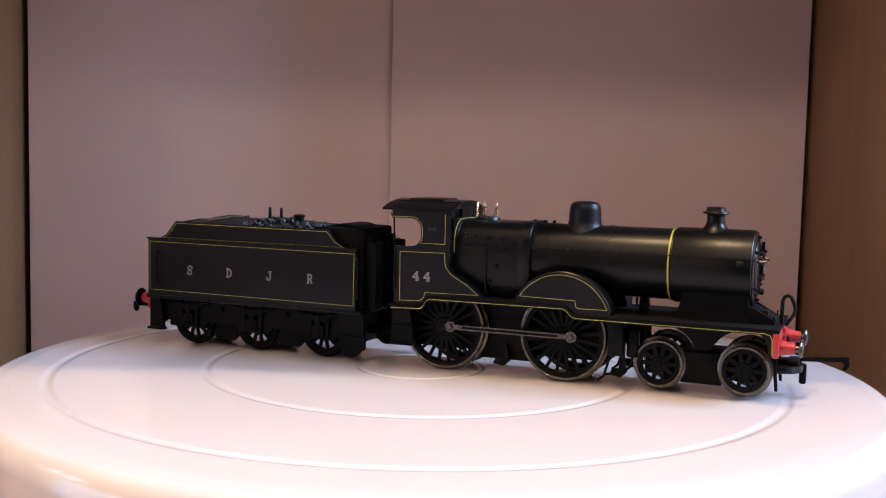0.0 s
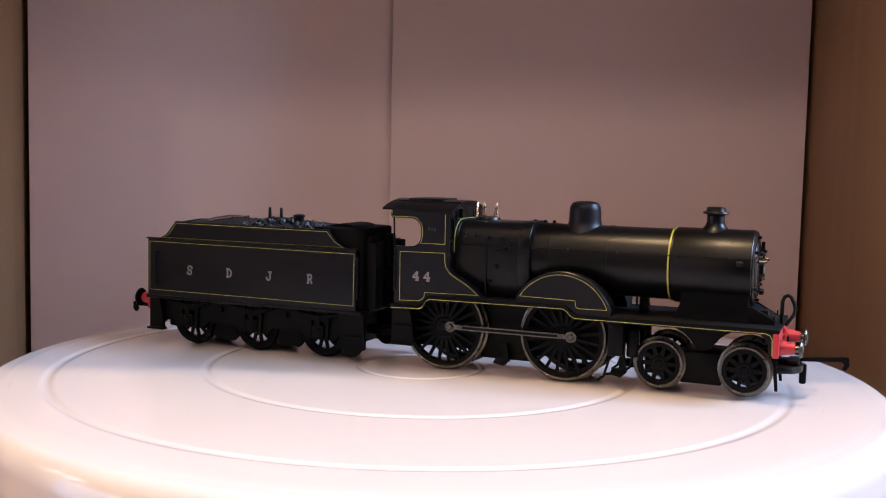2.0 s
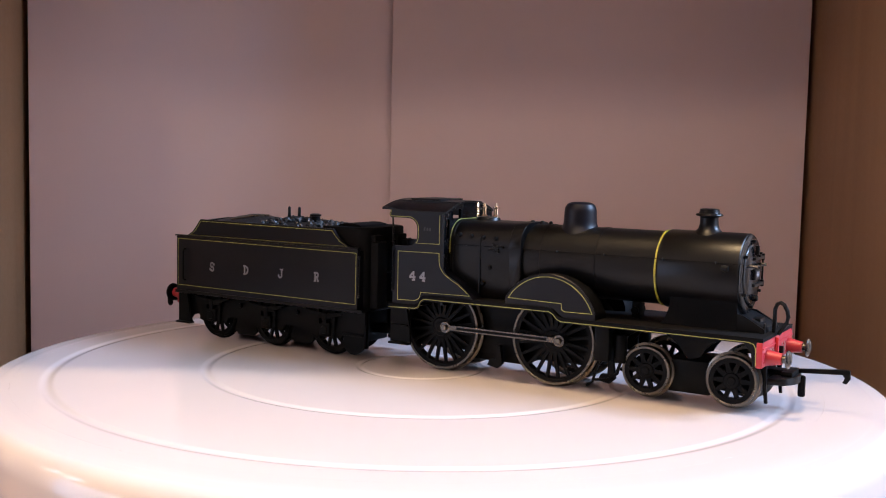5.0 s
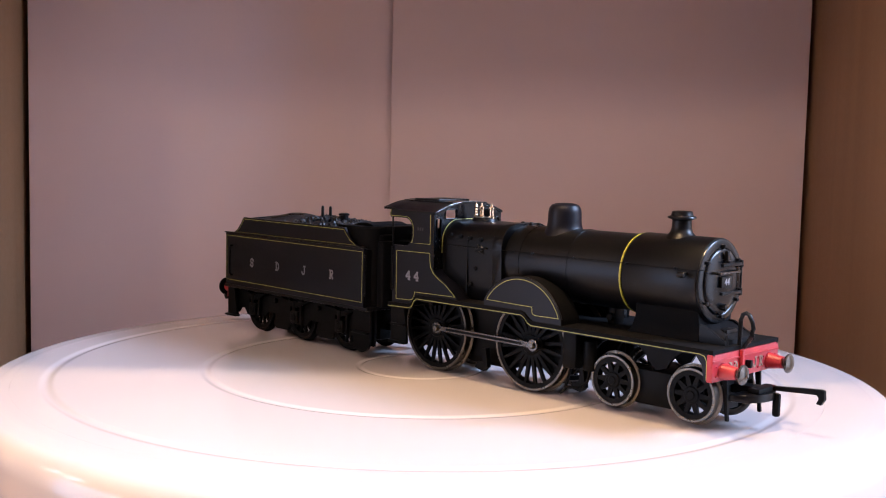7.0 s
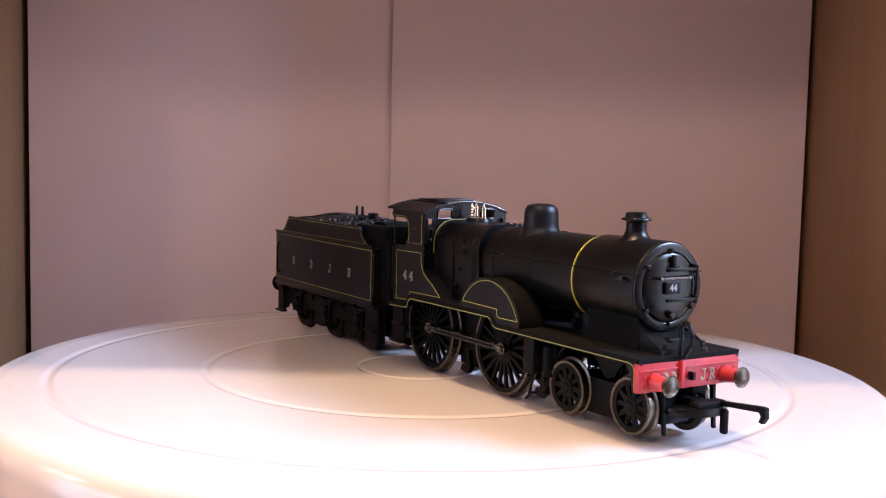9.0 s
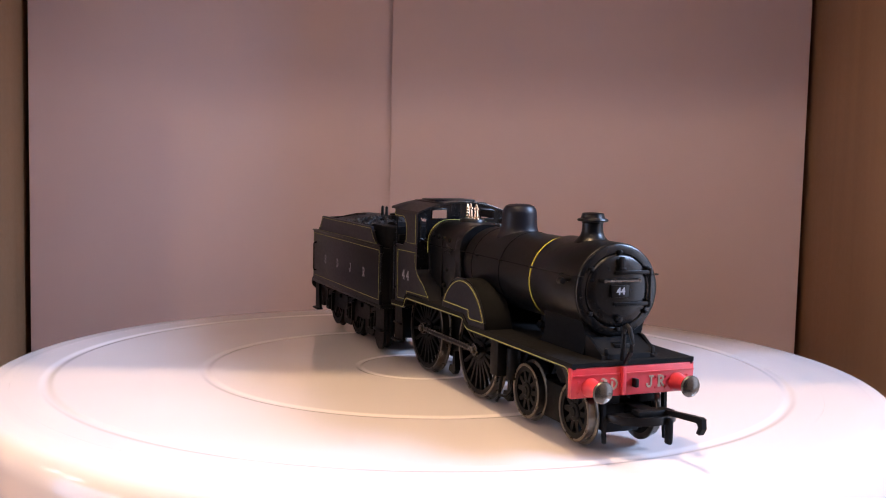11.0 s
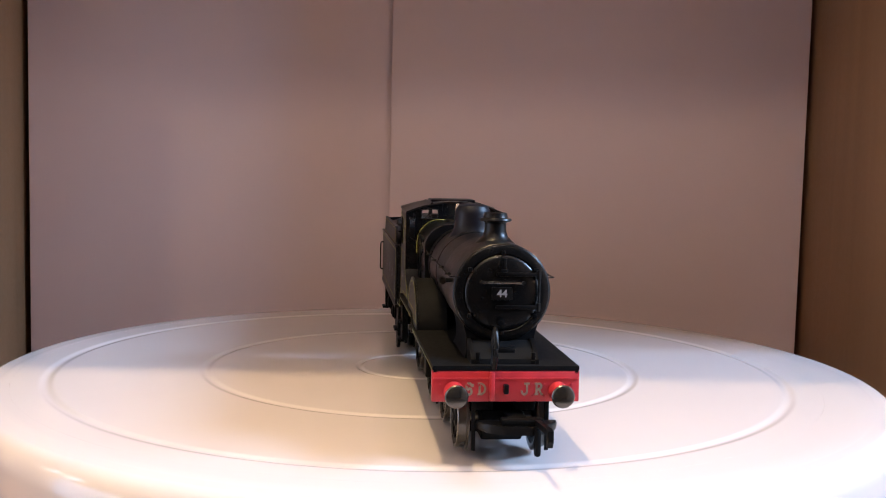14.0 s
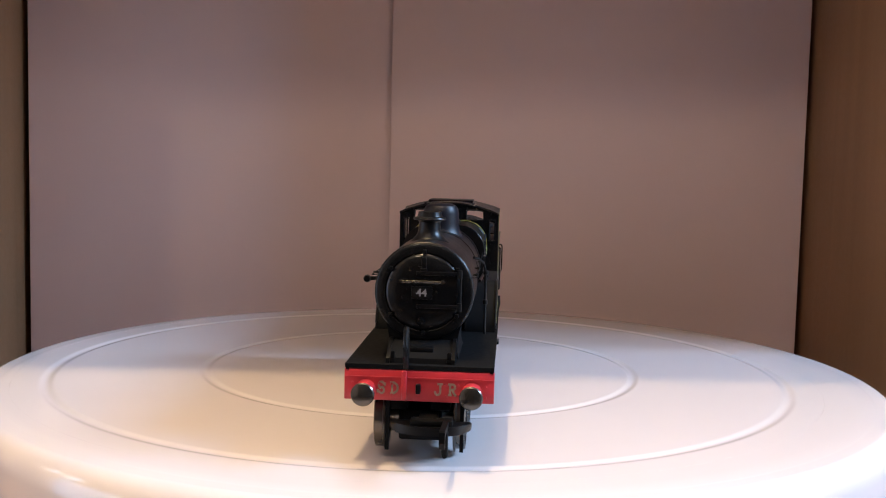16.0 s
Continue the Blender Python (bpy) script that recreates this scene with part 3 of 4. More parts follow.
# safety valves
b = bmesh.new()
lathe(b, [(0, 47.9), (3.4, 47.8), (3.8, 47.3), (4.0, 46.4)], 32, "z", (17.6, 0, 0))
part("valve_base", b, BLACK, loco)
for x, h in ((16.2, 51.6), (20.3, 51.6)):
    b = bmesh.new()
    lathe(b, [(1.0, 47.6), (1.0, 48.1), (0.7, 48.4), (0.62, 50.3), (0.85, 50.5), (0.85, 50.9), (0.4, 51.1), (0.25, h + 0.5), (0, h + 0.6)], 18, "z", (x, 0, 0))
    part("safety_valve", b, BRASS, loco, "polished brass safety valve")
b = bmesh.new()
lathe(b, [(0.5, 47.6)] + [(0.34 + 0.22 * (i % 2), 47.9 + 0.42 * i) for i in range(9)] + [(0.2, 51.9), (0, 52.2)], 14, "z", (13.9, 0, 0))
part("safety_spring", b, BRASS, loco, "brass spring column of the safety valves")

# cab front, roof and inside
def roof_z(y, x=0.0):
    drop = 3.2 - 0.6 * min(1.0, max(0.0, (-4.5 - x) / 4.0))
    return 52.5 - drop * abs(y / 14.9) ** 2.1


b = bmesh.new()
ys = [-14.95 + 29.9 * i / 28 for i in range(29)]
xs = (-11.8, -10.2, -8.5, -7.2, -6.0, -4.5, 11.3)
rows = []
for y in ys:
    rows.append([b.verts.new((x, y, roof_z(y, x))) for x in xs] + [b.verts.new((x, y, roof_z(y, x) - 0.6)) for x in xs[::-1]])
b.faces.new(rows[0])
b.faces.new(rows[-1][::-1])
for ra, rb in zip(rows, rows[1:]):
    for k in range(len(ra)):
        n = (k + 1) % len(ra)
        b.faces.new((ra[k], ra[n], rb[n], rb[k]))
part("cab_roof", b, BLACK, loco)
b = bmesh.new()
for y in (-7.2, 7.2):
    prism(b, [(y - 0.35, roof_z(y) - 0.2), (y + 0.35, roof_z(y) - 0.2), (y + 0.35, roof_z(y) + 0.35), (y - 0.35, roof_z(y) + 0.35)], -10.5, 11.2, "yz")
box(b, -6.5, 4.5, -6.8, 6.8, 51.6, 52.8, 0.2)
part("roof_vent", b, BLACK, loco)
# cab front built in pieces round its four windows
b = bmesh.new()


def front_piece(pts):
    prism(b, pts, 10.0, 10.8, "yz")


for s in (-1, 1):
    def m(pts):
        return [(s * y, z) for y, z in pts]
    front_piece(m([(13.9, 21), (14.85, 21), (14.85, 49.2), (13.9, roof_z(13.9) - 0.4)]))
    front_piece(m([(0, 21), (13.9, 21), (13.9, 41.2), (11.9, 41.2), (0, 41.2)]))
    front_piece(m([(0, 41.2), (11.9, 41.2), (11.9, 47.2), (10.3, 47.2), (0, 47.2)]))
    front_piece(m([(11.9, 47.4), (13.9, 47.4), (13.9, roof_z(13.9) - 0.4), (11.9, roof_z(11.9) - 0.4)]))
    front_piece(m([(10.3, 47.2), (11.9, 47.2), (11.9, roof_z(11.9) - 0.4), (10.3, roof_z(10.3) - 0.4)]))
    front_piece(m([(0, 47.2), (5.2, 47.2), (5.2, roof_z(5.2) - 0.4), (0, roof_z(0) - 0.4)]))
    front_piece(m([(5.2, 50.1), (10.3, 49.9), (10.3, roof_z(10.3) - 0.4), (5.2, roof_z(5.2) - 0.4)]))
part("cab_front", b, SMOKE, loco)
for s in (-1, 1):
    b = bmesh.new()
    tube(b, [(10.9, s * y, z) for y, z in ((5.2, 47.2), (10.3, 47.2), (10.3, 49.7), (9.6, 50.0), (5.9, 50.2), (5.2, 49.7))], 0.22, 6, True)
    part("window_rim", b, SMOKE, loco)
    b = bmesh.new()
    tube(b, [(10.9, s * y, z) for y, z in ((12.0, 41.4), (12.9, 41.0), (13.8, 41.4), (13.8, 47.0), (12.9, 47.5), (12.0, 47.0))], 0.2, 6, True)
    part("window_rim", b, SMOKE, loco)
# thin steel tube puts in the light reflected along the roof's front edge
b = bmesh.new()
tube(b, [(11.35, y, roof_z(y) - 0.12) for y in ys], 0.075, 6)
part("roof_edge_glint", b, RODSTEEL, loco, "steel line put in for the reflection on the cab roof's front edge")
b = bmesh.new()
box(b, -8, 9.6, -14, 14, 21.5, 22.3)
box(b, 3.5, 9.8, -9.5, 9.5, 22, 44, 0.8)
box(b, -7, 8, -14, -10.5, 22, 30, 0.6)
box(b, -7, 8, 10.5, 14, 22, 30, 0.6)
part("backhead", b, FRAME, loco)

# wheels, bogie and underside
for x in (7.5, 45.5):
    for s in (-1, 1):
        put_wheel(DRIVER, loco, x, s * 10.1, 13.4 + 0.18, s)
    b = bmesh.new()
    tube(b, [(x, -8, 13.6), (x, 8, 13.6)], 1.6, 14)
    part("axle", b, STEEL, loco)
b = bmesh.new()
box(b, -6, 59, -5, 5, 6.8, 19.2, 0.6)
box(b, 18, 35, -5.8, 5.8, 4.2, 10, 0.8)
part("motor_block", b, FRAME, loco)
b = bmesh.new()
box(b, 69, 103, -4.6, 4.6, 4.2, 11.0, 0.6)
box(b, 79.5, 91.5, -7.8, 7.8, 3.0, 12.2, 0.6)
part("bogie_frame", b, FRAME, loco)
for x, z in ((73.9, 8.15), (97.7, 8.35)):
    for s in (-1, 1):
        put_wheel(BOGIE, loco, x, s * 9.9, z, s)
    b = bmesh.new()
    tube(b, [(x, -8, z), (x, 8, z)], 1.0, 12)
    part("axle", b, STEEL, loco)

# buffer beam
b = bmesh.new()
box(b, 105.4, 107.0, -16.0, 16.0, 13.7, 20.35, 0.2)
beam = part("buffer_beam", b, RED, loco, "bright red front buffer beam")
b = bmesh.new()
box(b, 106.9, 107.35, -15.8, 15.8, 18.6, 18.9)
for y in (-14.2, -8.4, -5.8, 5.8, 8.4, 14.2):
    for z in (15.0, 17.4):
        lathe(b, [(0, 0.3), (0.25, 0.25), (0.32, -0.1)], 8, "x", (107, y, z))
part("beam_rivets", b, RED, beam)
for s in (-1, 1):
    b = bmesh.new()
    lathe(b, [(0, 106.5), (2.2, 106.8), (2.0, 108.0), (1.7, 109.6), (1.5, 111.0), (0, 111.1)], 28, "x", (0, s * 11.3, 16.0))
    stock = part("buffer_stock", b, RED, beam, "red tapered buffer stock")
    b = bmesh.new()
    lathe(b, [(0, 110), (1.0, 110), (1.0, 112.0), (2.1, 112.1), (2.4, 112.2), (2.5, 112.45), (2.25, 112.8), (1.4, 113.15), (0, 113.3)], 36, "x", (0, s * 11.3, 16.0))
    part("buffer_head", b, BUFFERSTEEL, stock, "round domed steel buffer head")
b = bmesh.new()
box(b, 106.9, 108.0, -3.6, -2.6, 14.0, 20.3, 0.2)
part("hose_pipe", b, RED, beam)
for ch, y in (("S", -8.0), ("D", -5.3), ("J", 4.2), ("R", 7.1)):
    slab_letter(ch, 2.3, Matrix.Translation((107.08 * MM, y * MM, 16.5 * MM)) @ pose(0, 0, 0, 0, 0, 90), beam, BRONZE, "beam_letter", "tarnished bronze letter")
b = bmesh.new()
box(b, 107.0, 108.6, -0.6, 0.4, 15.6, 17.6, 0.2)
part("draw_hook", b, BLACK, beam)
b = bmesh.new()
hose = [(106.4, 21), (106.5, 24.5), (106.5, 27.6), (107.0, 29.0), (107.9, 29.5), (108.8, 29.0), (109.7, 27.3), (110.0, 25.8), (109.6, 24.0), (108.4, 22.2), (107.6, 21.0)]
tube(b, [(x, -2.8, z) for x, z in hose], 0.55, 10)
part("brake_hose", b, BLACK, loco, "black looped brake hose standing on the front")
for y in (-6.0, 6.2):
    b = bmesh.new()
    box(b, 103.6, 105.0, y - 0.6, y + 0.6, 21.3, 22.4, 0.15)
    box(b, 104.5, 104.9, y - 0.45, y + 0.45, 22.2, 24.0, 0.1)
    part("lamp_iron", b, BLACK, loco)
b = bmesh.new()
tube(b, [(60, 11.0, 34.5), (38, 11.8, 34.5), (36.4, 12.3, 33.5), (36.0, 12.4, 32.0), (36.0, 12.4, 21.6)], 0.4)
part("ejector_pipe", b, BLACK, loco)
b = bmesh.new()
tube(b, [(66.5, 9.6, 41.0), (65.0, 10.9, 40.6), (63.4, 12.0, 39.4), (62.8, 12.5, 37.4), (62.6, 12.6, 34.0), (62.6, 12.6, 21.4)], 0.34, 8)
for z in (37.0, 29.5):
    lathe(b, [(0.3, -0.6), (0.62, -0.5), (0.7, 0), (0.62, 0.5), (0.3, 0.6)], 12, "z", (62.6, 12.6, z))
part("feed_pipe", b, BLACK, loco)

# front coupling and guard irons
b = bmesh.new()
box(b, 100, 110.0, 0.2, 4.2, 8.6, 11.0, 0.3)
box(b, 108.4, 111.6, -1.4, 7.6, 9.4, 10.9, 0.4)
part("coupling_mount", b, FRAME, loco)
b = bmesh.new()
oval = [(106.0 + 6.6 * math.sin(radians(a)), 2.6 + 8.8 * math.cos(radians(a))) for a in range(0, 181, 9)]
prism(b, oval, 7.7, 9.6, "xy")
bmesh.ops.bevel(b, geom=[e for e in b.edges if abs(e.verts[0].co.z - e.verts[1].co.z) < 1e-4], offset=0.5, segments=2, affect="EDGES", profile=0.5)
part("coupling_plate", b, BLACK, loco, "black rounded coupling plate")
b = bmesh.new()
prism(b, [(109, 10.6), (123.6, 12.0), (124.6, 11.8), (124.8, 9.6), (123.9, 8.2), (122.8, 8.4), (123.4, 9.8), (122.8, 10.6), (109, 9.6)], 5.6, 6.8)
part("coupling_hook", b, FRAME, loco, "black plastic tension coupling hook")
b = bmesh.new()
box(b, 111.4, 113.4, 5.4, 6.8, 3.2, 9.2, 0.6)
part("drop_link", b, FRAME, loco)
for s in (-1, 1):
    b = bmesh.new()
    prism(b, [(104.6, 13.6), (106.0, 13.6), (106.2, 8), (106.6, 2.9), (105.8, 2.9), (105.2, 8)], s * 8.4 + 1.3, s * 7.6 + 1.3)
    part("guard_iron", b, FRAME, loco)
    b = bmesh.new()
    box(b, 101.5, 105.5, *sorted((s * 2.5, s * 6.8)), 11.5, 13.7, 0.3)
    part("bogie_stay", b, FRAME, loco)

# ---- tender ----
tender = thing("tender", "satin black six-wheeled toy tender with yellow lining", "model tender")
tender.scale = (1, 0.953, 1)
T0, T1 = -99.4, -20.3
b = bmesh.new()
box(b, T0 + 1, T1 - 0.4, -14.6, 14.6, 16.8, 35.6, 0.3)
part("tank", b, BLACK, tender)
b = bmesh.new()
box(b, T0 - 0.6, T1 + 2.0, -W - 0.2, W + 0.2, 15.8, 16.9, 0.2)
part("footplate", b, BLACK, tender)
for s in (-1, 1):
    b = bmesh.new()
    box(b, T0, T1, *sorted((s * 14.5, s * W)), 16.8, 36.1, 0.25)
    part("side_sheet", b, PANEL, tender, "dark tender side sheet lettered in silver")
    b = bmesh.new()
    box(b, T0 - 0.5, T1 + 0.2, *sorted((s * 14.4, s * (W + 0.35))), 36.0, 36.5, 0.15)
    part("beading", b, BLACK, tender)
    U = 15.3
    up = [(-95.5, 36.4), (-94.2, 36.6), (-92.2, 37.8), (-90.4, 39.8), (-89.2, 41.4), (-88.4, 42.3), (-30.6, 42.1), (-29.4, 40.4), (-27.6, 38.5), (-25.6, 37.1), (-23.2, 36.4)]
    b = bmesh.new()
    prism(b, up, s * U, s * (U - 0.9))
    part("coal_rail_sheet", b, PANEL, tender)
    b = bmesh.new()
    ribbon(b, [(-93.3, 36.65), (-91.2, 37.9), (-89.6, 39.7), (-88.2, 41.65), (-30.9, 41.45), (-29.7, 40.0), (-27.9, 38.2), (-25.0, 36.75)], 0.16, s * U, s * (U + 0.04), True)
    part("lining", b, YELLOW, tender)
    b = bmesh.new()
    ribbon(b, [(-98.6, 18.7), (-21.1, 18.5), (-21.0, 34.9), (-98.6, 35.1)], 0.16, s * W, s * (W + 0.04), True)
    part("lining", b, YELLOW, tender)
    for ch, x in (("S", -82.4), ("D", -67.0), ("J", -51.7), ("R", -36.7)):
        slab_letter(ch, 2.65, pose((x if s < 0 else -120 - x) * MM, s * (W + 0.06) * MM, 26.1 * MM, 0, 0, 0 if s < 0 else 180), tender, SILVER, "lettering", "silver company letter")
    # outside frame with arches, axle boxes and springs
    b = bmesh.new()
    pts = [(T0, 16), (T0, 6.5), (-96, 6.2), (-94.4, 8)]
    for x in (-84.5, -59.5, -34.6):
        pts += [(x - 7.2, 8.4), (x - 5.4, 6.2), (x + 5.4, 6.2), (x + 7.2, 8.4)]
    pts += [(-26, 8), (-25.5, 4), (-18.6, 4), (-18.2, 9), (-18.4, 16)]
    prism(b, pts, s * 11.2, s * 12.2)
    part("side_frame", b, FRAME, tender)
    for x in (-84.5, -59.5, -34.6):
        b = bmesh.new()
        box(b, x - 2.1, x + 2.1, *sorted((s * 12.0, s * 14.0)), 6.6, 11.0, 0.4)
        lathe(b, [(0, s * 14.5), (1.2, s * 14.4), (1.5, s * 13.9)], 16, "y", (x, 0, 8.8))
        part("axle_box", b, FRAME, tender)
        b = bmesh.new()
        for k in range(4):
            ww = 8.0 - 1.5 * k
            prism(b, [(x - ww, 14.6 - 0.55 * k), (x, 13.6 - 0.55 * k), (x + ww, 14.6 - 0.55 * k), (x + ww, 15.1 - 0.55 * k), (x, 14.1 - 0.55 * k), (x - ww, 15.1 - 0.55 * k)], s * 12.4, s * 13.8)
        box(b, x - 0.8, x + 0.8, *sorted((s * 12.2, s * 14.0)), 10.5, 14.4, 0.2)
        part("leaf_spring", b, FRAME, tender)
        for dx in (-3.4, 3.4):
            b = bmesh.new()
            prism(b, [(x + dx - 0.6, 16), (x + dx + 0.6, 16), (x + dx * 0.85 + 0.5, 6.3), (x + dx * 0.85 - 0.5, 6.3)], s * 12.1, s * 13.3)
            part("horn_guide", b, FRAME, tender)
    for x in (-72, -47):
        b = bmesh.new()
        lathe(b, [(0, s * 13.2), (0.8, s * 13.1), (0.9, s * 12.1)], 12, "y", (x, 0, 13.2))
        part("frame_boss", b, FRAME, tender)
        b = bmesh.new()
        prism(b, [(x - 5, 4.2), (x - 3.4, 2.6), (x + 3.4, 2.6), (x + 5, 4.2), (x + 4, 8), (x - 4, 8)], s * 9.5, s * 8.2)
        part("brake_block", b, FRAME, tender)
    # front steps
    b = bmesh.new()
    prism(b, arc(-22.2, 6.2, 4.2, 180, 360, 12) + [(-18.0, 15.9), (-26.4, 15.9)], s * 13.6, s * 14.6)
    box(b, -26, -18.2, *sorted((s * 13.2, s * 15.8)), 8.2, 8.9, 0.15)
    part("step_plate", b, FRAME, tender)
    b = bmesh.new()
    prism(b, [(-99.5, 15.9), (-99.5, 5.4), (-93.5, 5.4), (-94.2, 7.5), (-95.5, 15.9)], s * 13.4, s * 14.4)
    box(b, -100.0, -93.2, *sorted((s * 13.2, s * 15.6)), 5.0, 5.7, 0.15)
    part("rear_step", b, FRAME, tender)
    b = bmesh.new()
    tube(b, [(-20.0, s * 15.2, 21), (-20.0, s * 15.2, 33.5)], 0.25)
    for z in (21.0, 33.5):
        lathe(b, [(0, -0.5), (0.4, -0.4), (0.5, 0), (0.4, 0.4), (0, 0.5)], 10, "z", (-20.0, s * 15.3, z))
    part("handrail", b, BLACK, tender)
    b = bmesh.new()
    tube(b, [(-95.0, s * 15.5, 20.6), (-95.0, s * 16.5, 20.7), (-95.0, s * 16.9, 21.2), (-95.0, s * 16.9, 31.0), (-95.0, s * 16.5, 31.5), (-95.0, s * 15.5, 31.6)], 0.28)
    part("handrail", b, MATT, tender, "black bow handrail on the tender's rear corner")

# coal space
b = bmesh.new()
prism(b, [(-14.4, 36.0), (-14.4, 41.8), (0, 42.6), (14.4, 41.8), (14.4, 36.0)], -89.2, -88.2, "yz")
part("rear_coal_plate", b, BLACK, tender)
b = bmesh.new()
n = 26
rows = []
for i in range(n):
    row = []
    for j in range(15):
        x, y = -88 + 56 * i / (n - 1), -14.2 + 28.4 * j / 14
        z = 40.3 + 1.8 * (1 - (y / 14.2) ** 2) + 2.3 * math.exp(-((x + 75) / 8.0) ** 2) * (1 - (y / 14.2) ** 2) + 0.45 * noise.noise(Vector((x * 0.5, y * 0.5, 1.0)))
        row.append(b.verts.new((x, y, z)))
    rows.append(row)
for i in range(n - 1):
    for j in range(14):
        b.faces.new((rows[i][j], rows[i + 1][j], rows[i + 1][j + 1], rows[i][j + 1]))
part("coal_bed", b, COAL, tender)
rng = random.Random(4)
b = bmesh.new()
for k in range(230):
    x, y = rng.uniform(-70, -38), rng.uniform(-12.5, 12.5)
    z = 41.0 + 1.4 * (1 - (y / 14.2) ** 2) + 1.4 * math.exp(-((x + 56) / 9.0) ** 2) * (1 - (y / 14) ** 2)
    r = rng.uniform(0.4, 0.95)
    ret = bmesh.ops.create_icosphere(b, subdivisions=1, radius=r, matrix=Matrix.Translation((x, y, z)) @ Euler((rng.random() * 6, rng.random() * 6, 0)).to_matrix().to_4x4())
    for v in ret["verts"]:
        v.co += Vector((rng.uniform(-1, 1), rng.uniform(-1, 1), rng.uniform(-1, 1))) * r * 0.3
ob = part("coal", b, COAL, tender, "loose black moulded coal lumps")
tagged(ob, kind="stuff")
# steel rod stands in for a lit sloping edge in the coal space
b = bmesh.new()
tube(b, [(-79, -9.5, 42.6), (-72, -6.5, 44.0), (-66, -4.5, 44.4)], 0.35)
part("lit_edge_rod", b, TYRE, tender)
for x in (-60.6, -56.2):
    b = bmesh.new()
    lathe(b, [(0.9, 41.5), (0.75, 43.5), (0.55, 45.0), (0.5, 47.2), (0.3, 47.6), (0, 47.7)], 14, "z", (x, 0, 0))
    part("vent_pipe", b, BLACK, tender)
b = bmesh.new()
lathe(b, [(1.6, 41.5), (1.6, 44.6), (2.0, 44.8), (2.0, 45.3), (1.2, 45.6), (0, 45.6)], 20, "z", (-49.8, 1.0, 0))
part("water_filler", b, BLACK, tender)
# upright front bulkhead with rounded corners, lockers stepping down before it
b = bmesh.new()
corner = [(-36.8, -13.0)] + [(-23.6 + 4.2 * math.sin(radians(a)), -8.8 - 4.2 * math.cos(radians(a))) for a in range(0, 91, 15)]
prism(b, corner + [(x, -y) for x, y in corner[::-1]], 17.0, 42.7, "xy")
bmesh.ops.bevel(b, geom=[e for e in b.edges if all(v.co.z > 42 for v in e.verts)], offset=0.7, segments=3, affect="EDGES", profile=0.5)
bulkhead = part("bulkhead", b, MATT, tender, "black rounded front bulkhead of the coal space")
b = bmesh.new()
prism(b, [(-34.0, 42.4), (-33.0, 43.2), (-30.4, 43.7), (-27.6, 43.7), (-25.0, 43.2), (-24.0, 42.4)], -8.0, 8.0)
bmesh.ops.bevel(b, geom=[e for e in b.edges if e.calc_length() > 3], offset=0.3, segments=2, affect="EDGES", profile=0.5)
part("toolbox_lid", b, MATT, bulkhead)
for z in (28.0, 38.0):
    b = bmesh.new()
    tube(b, [(-19.6, -6.0, z), (-18.7, -6.0, z), (-18.7, 6.0, z), (-19.6, 6.0, z)], 0.3)
    part("handle_bar", b, FRAME, bulkhead)
for s in (-1, 1):
    b = bmesh.new()
    box(b, -20.6, -17.6, *sorted((s * 4.0, s * 9.6)), 17, 40.3, 0.6)
    box(b, -18.0, -15.0, *sorted((s * 6.0, s * 12.0)), 17, 38.4, 0.6)
    part("locker", b, MATT, tender)
b = bmesh.new()
tube(b, [(-17.2, 9.8, 30), (-17.2, 9.8, 38.6)], 0.4)
tube(b, [(-17.2, 8.4, 38.4), (-17.2, 11.2, 38.4)], 0.35)
part("brake_handle", b, BLACK, tender)
b = bmesh.new()
box(b, T0 + 2, T1 - 2, -6, 6, 5.0, 16, 0.6)
box(b, -28, -8, -3, 3, 8.0, 10.5, 0.4)
part("underframe", b, FRAME, tender)
for x in (-84.5, -59.5, -34.6):
    for s in (-1, 1):
        put_wheel(TENDER, tender, x, s * 9.9, 8.65, s)
    b = bmesh.new()
    tube(b, [(x, -8, 8.65), (x, 8, 8.65)], 1.0, 12)
    part("axle", b, STEEL, tender)
b = bmesh.new()
box(b, -100.8, -99.3, -13.9, 13.9, 11.8, 16.4, 0.2)
rbeam = part("rear_beam", b, RED, tender, "red rear buffer beam")
for s in (-1, 1):
    b = bmesh.new()
    lathe(b, [(0, -100.4), (2.4, -100.7), (2.0, -102.4), (1.7, -104.2), (0, -104.2)], 24, "x", (0, s * 11.3, 15.0))
    stock = part("buffer_stock", b, RED, rbeam)
    b = bmesh.new()
    lathe(b, [(0, -103.6), (1.0, -103.6), (1.0, -105.0), (3.0, -105.2), (3.2, -105.5), (3.0, -105.9), (0, -106.4)], 32, "x", (0, s * 11.3, 15.0))
    part("buffer_head", b, FRAME, stock)
b = bmesh.new()
box(b, -106, -98, -2, 2, 10.6, 12.4, 0.3)
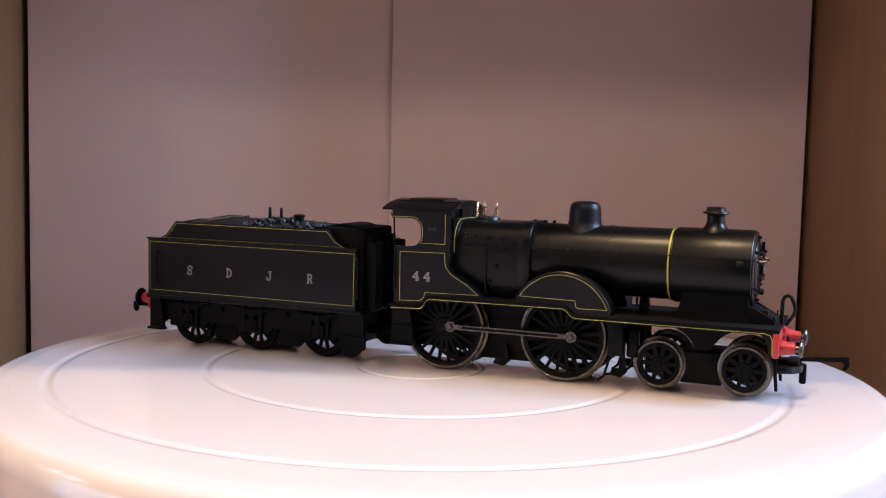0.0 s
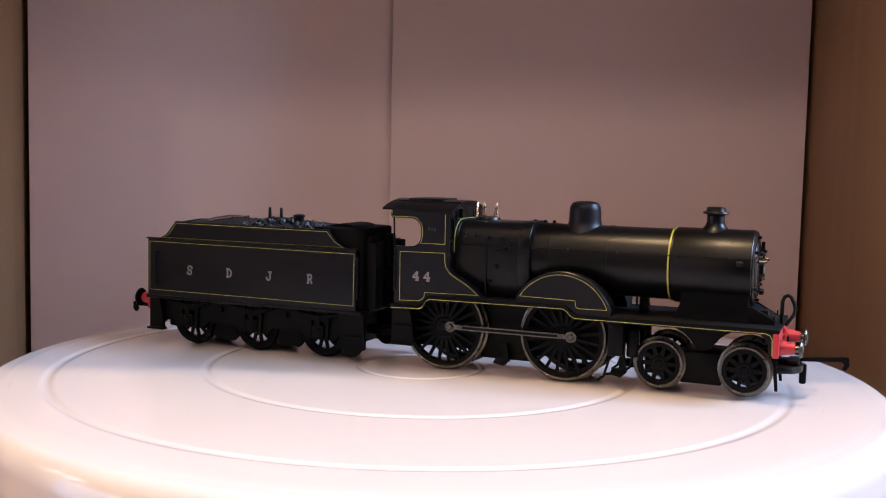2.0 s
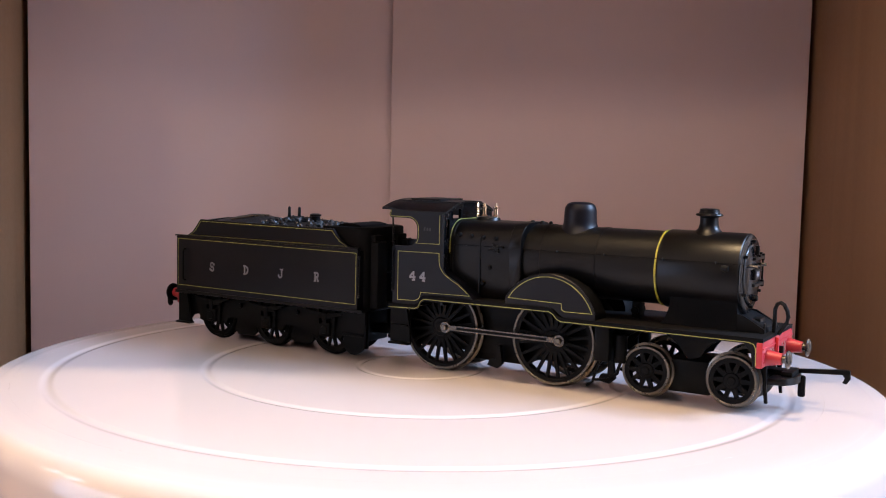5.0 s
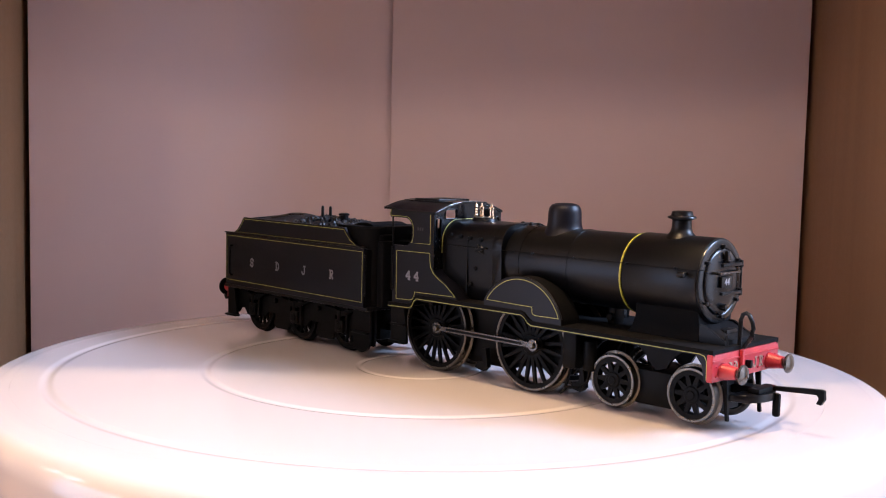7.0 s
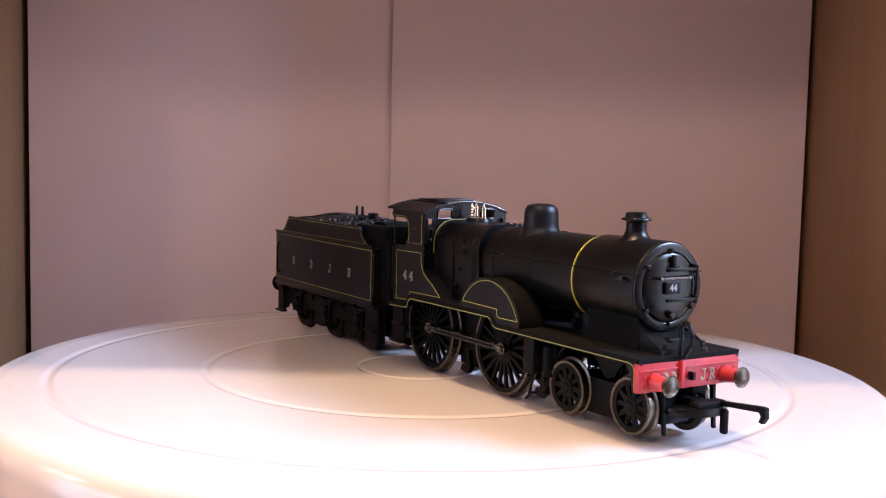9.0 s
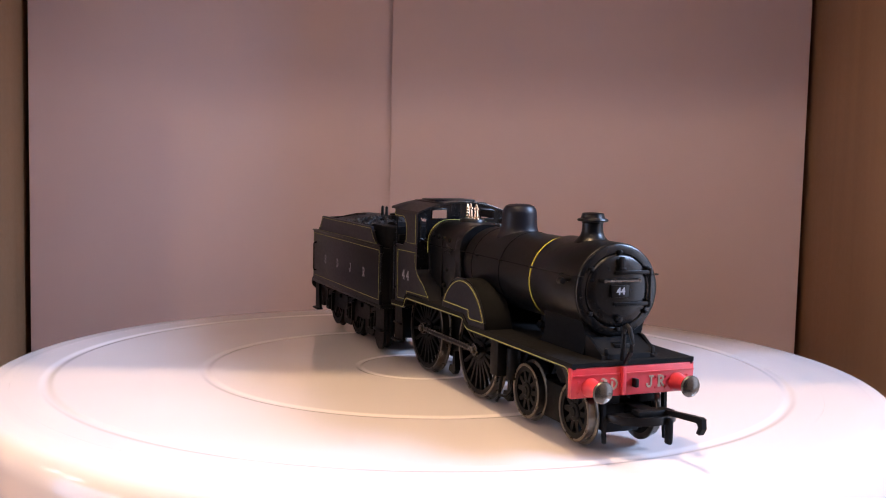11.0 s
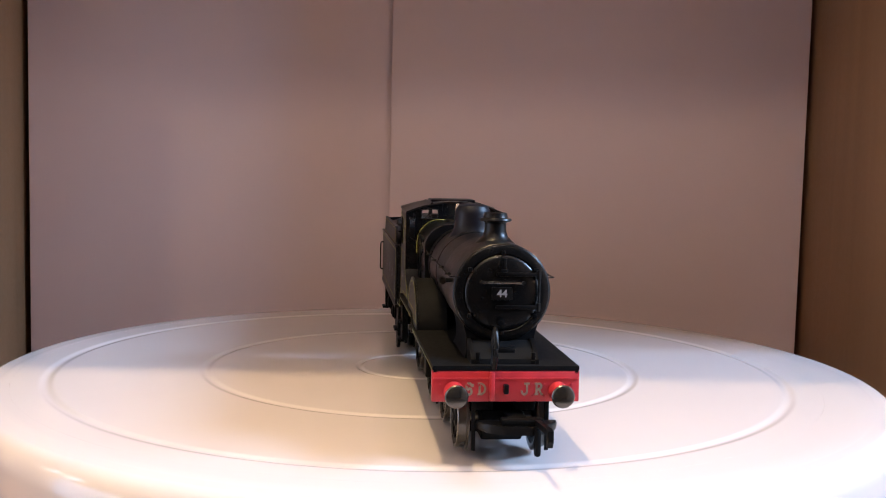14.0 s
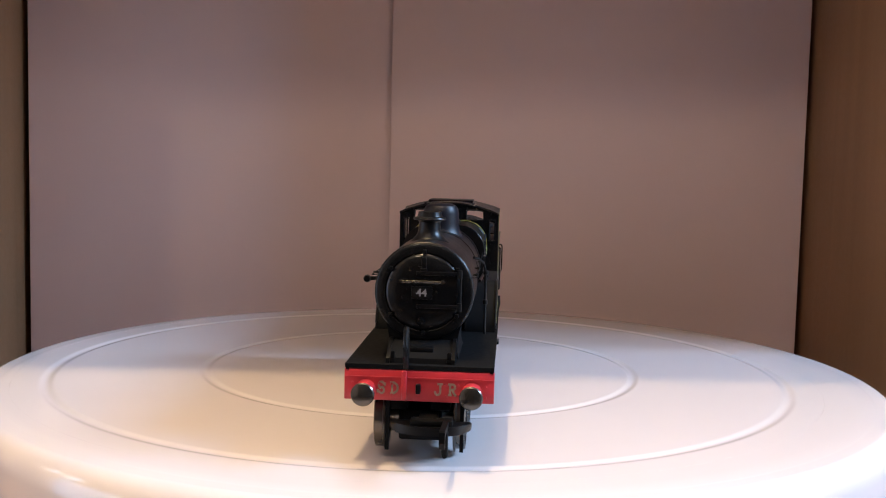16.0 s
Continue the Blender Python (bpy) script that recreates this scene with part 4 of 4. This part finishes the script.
tube(b, [(-102.5, -7.4, 12.0), (-105.0, -7.6, 11.8), (-107.2, -5.0, 11.7), (-107.6, 0, 11.7), (-107.2, 5.0, 11.7), (-105.0, 7.6, 11.8), (-102.5, 7.4, 12.0)], 0.6)
prism(b, [(-111.2, 12.7), (-101, 12.7), (-101, 11.4), (-110.0, 11.4), (-109.4, 10.2), (-110.2, 9.2), (-111.2, 10.2)], -8.2, -7.0)
part("rear_coupling", b, FRAME, tender)
b = bmesh.new()
box(b, -20.5, -6.0, -3.2, 3.2, 17.2, 18.0, 0.2)
part("fall_plate", b, FRAME, tender)


# ---- what turns ----
TURN = [(0.0, -22.86), (0.5, -22.86), (1.0, -22.84), (1.5, -22.82), (2.0, -22.83), (2.5, -22.98), (3.0, -23.5), (3.5, -24.22), (4.0, -25.69), (6.5, -43.52), (7.0, -45.96), (7.5, -48.39), (8.0, -53.0), (8.5, -58.67), (9.0, -58.85), (11.5, -71.12), (12.0, -74.67), (12.5, -78.08), (13.0, -82.17), (13.5, -82.98), (14.0, -84.54), (14.5, -87.44), (15.0, -93.42), (15.5, -94.38), (16.0, -94.55)]


def angle(t):
    """Monotone cubic through the rows of TURN."""
    k = max(i for i in range(len(TURN) - 1) if TURN[i][0] <= t + 1e-9)
    d = [(b[1] - a[1]) / (b[0] - a[0]) for a, b in zip(TURN, TURN[1:])]

    def slope(i):
        if i == 0 or i == len(TURN) - 1 or d[i - 1] * d[i] <= 0:
            return 0.0
        return 2 * d[i - 1] * d[i] / (d[i - 1] + d[i])
    h = TURN[k + 1][0] - TURN[k][0]
    u = (t - TURN[k][0]) / h
    return ((1 + 2 * u) * (1 - u) ** 2 * TURN[k][1] + u * (1 - u) ** 2 * h * slope(k) + u * u * (3 - 2 * u) * TURN[k + 1][1] + u * u * (u - 1) * h * slope(k + 1))


def motions():
    times = [i * 0.25 for i in range(65)]
    for ob, x, dy in ((platter, -1.0, 0.0), (loco, 0.0, 7.6), (tender, 0.0, 6.85)):
        walk(ob, [(t, pose(x * MM, 0, 0, 0, 0, angle(t)) @ pose(0, dy * MM, 0)) for t in times])


motions()
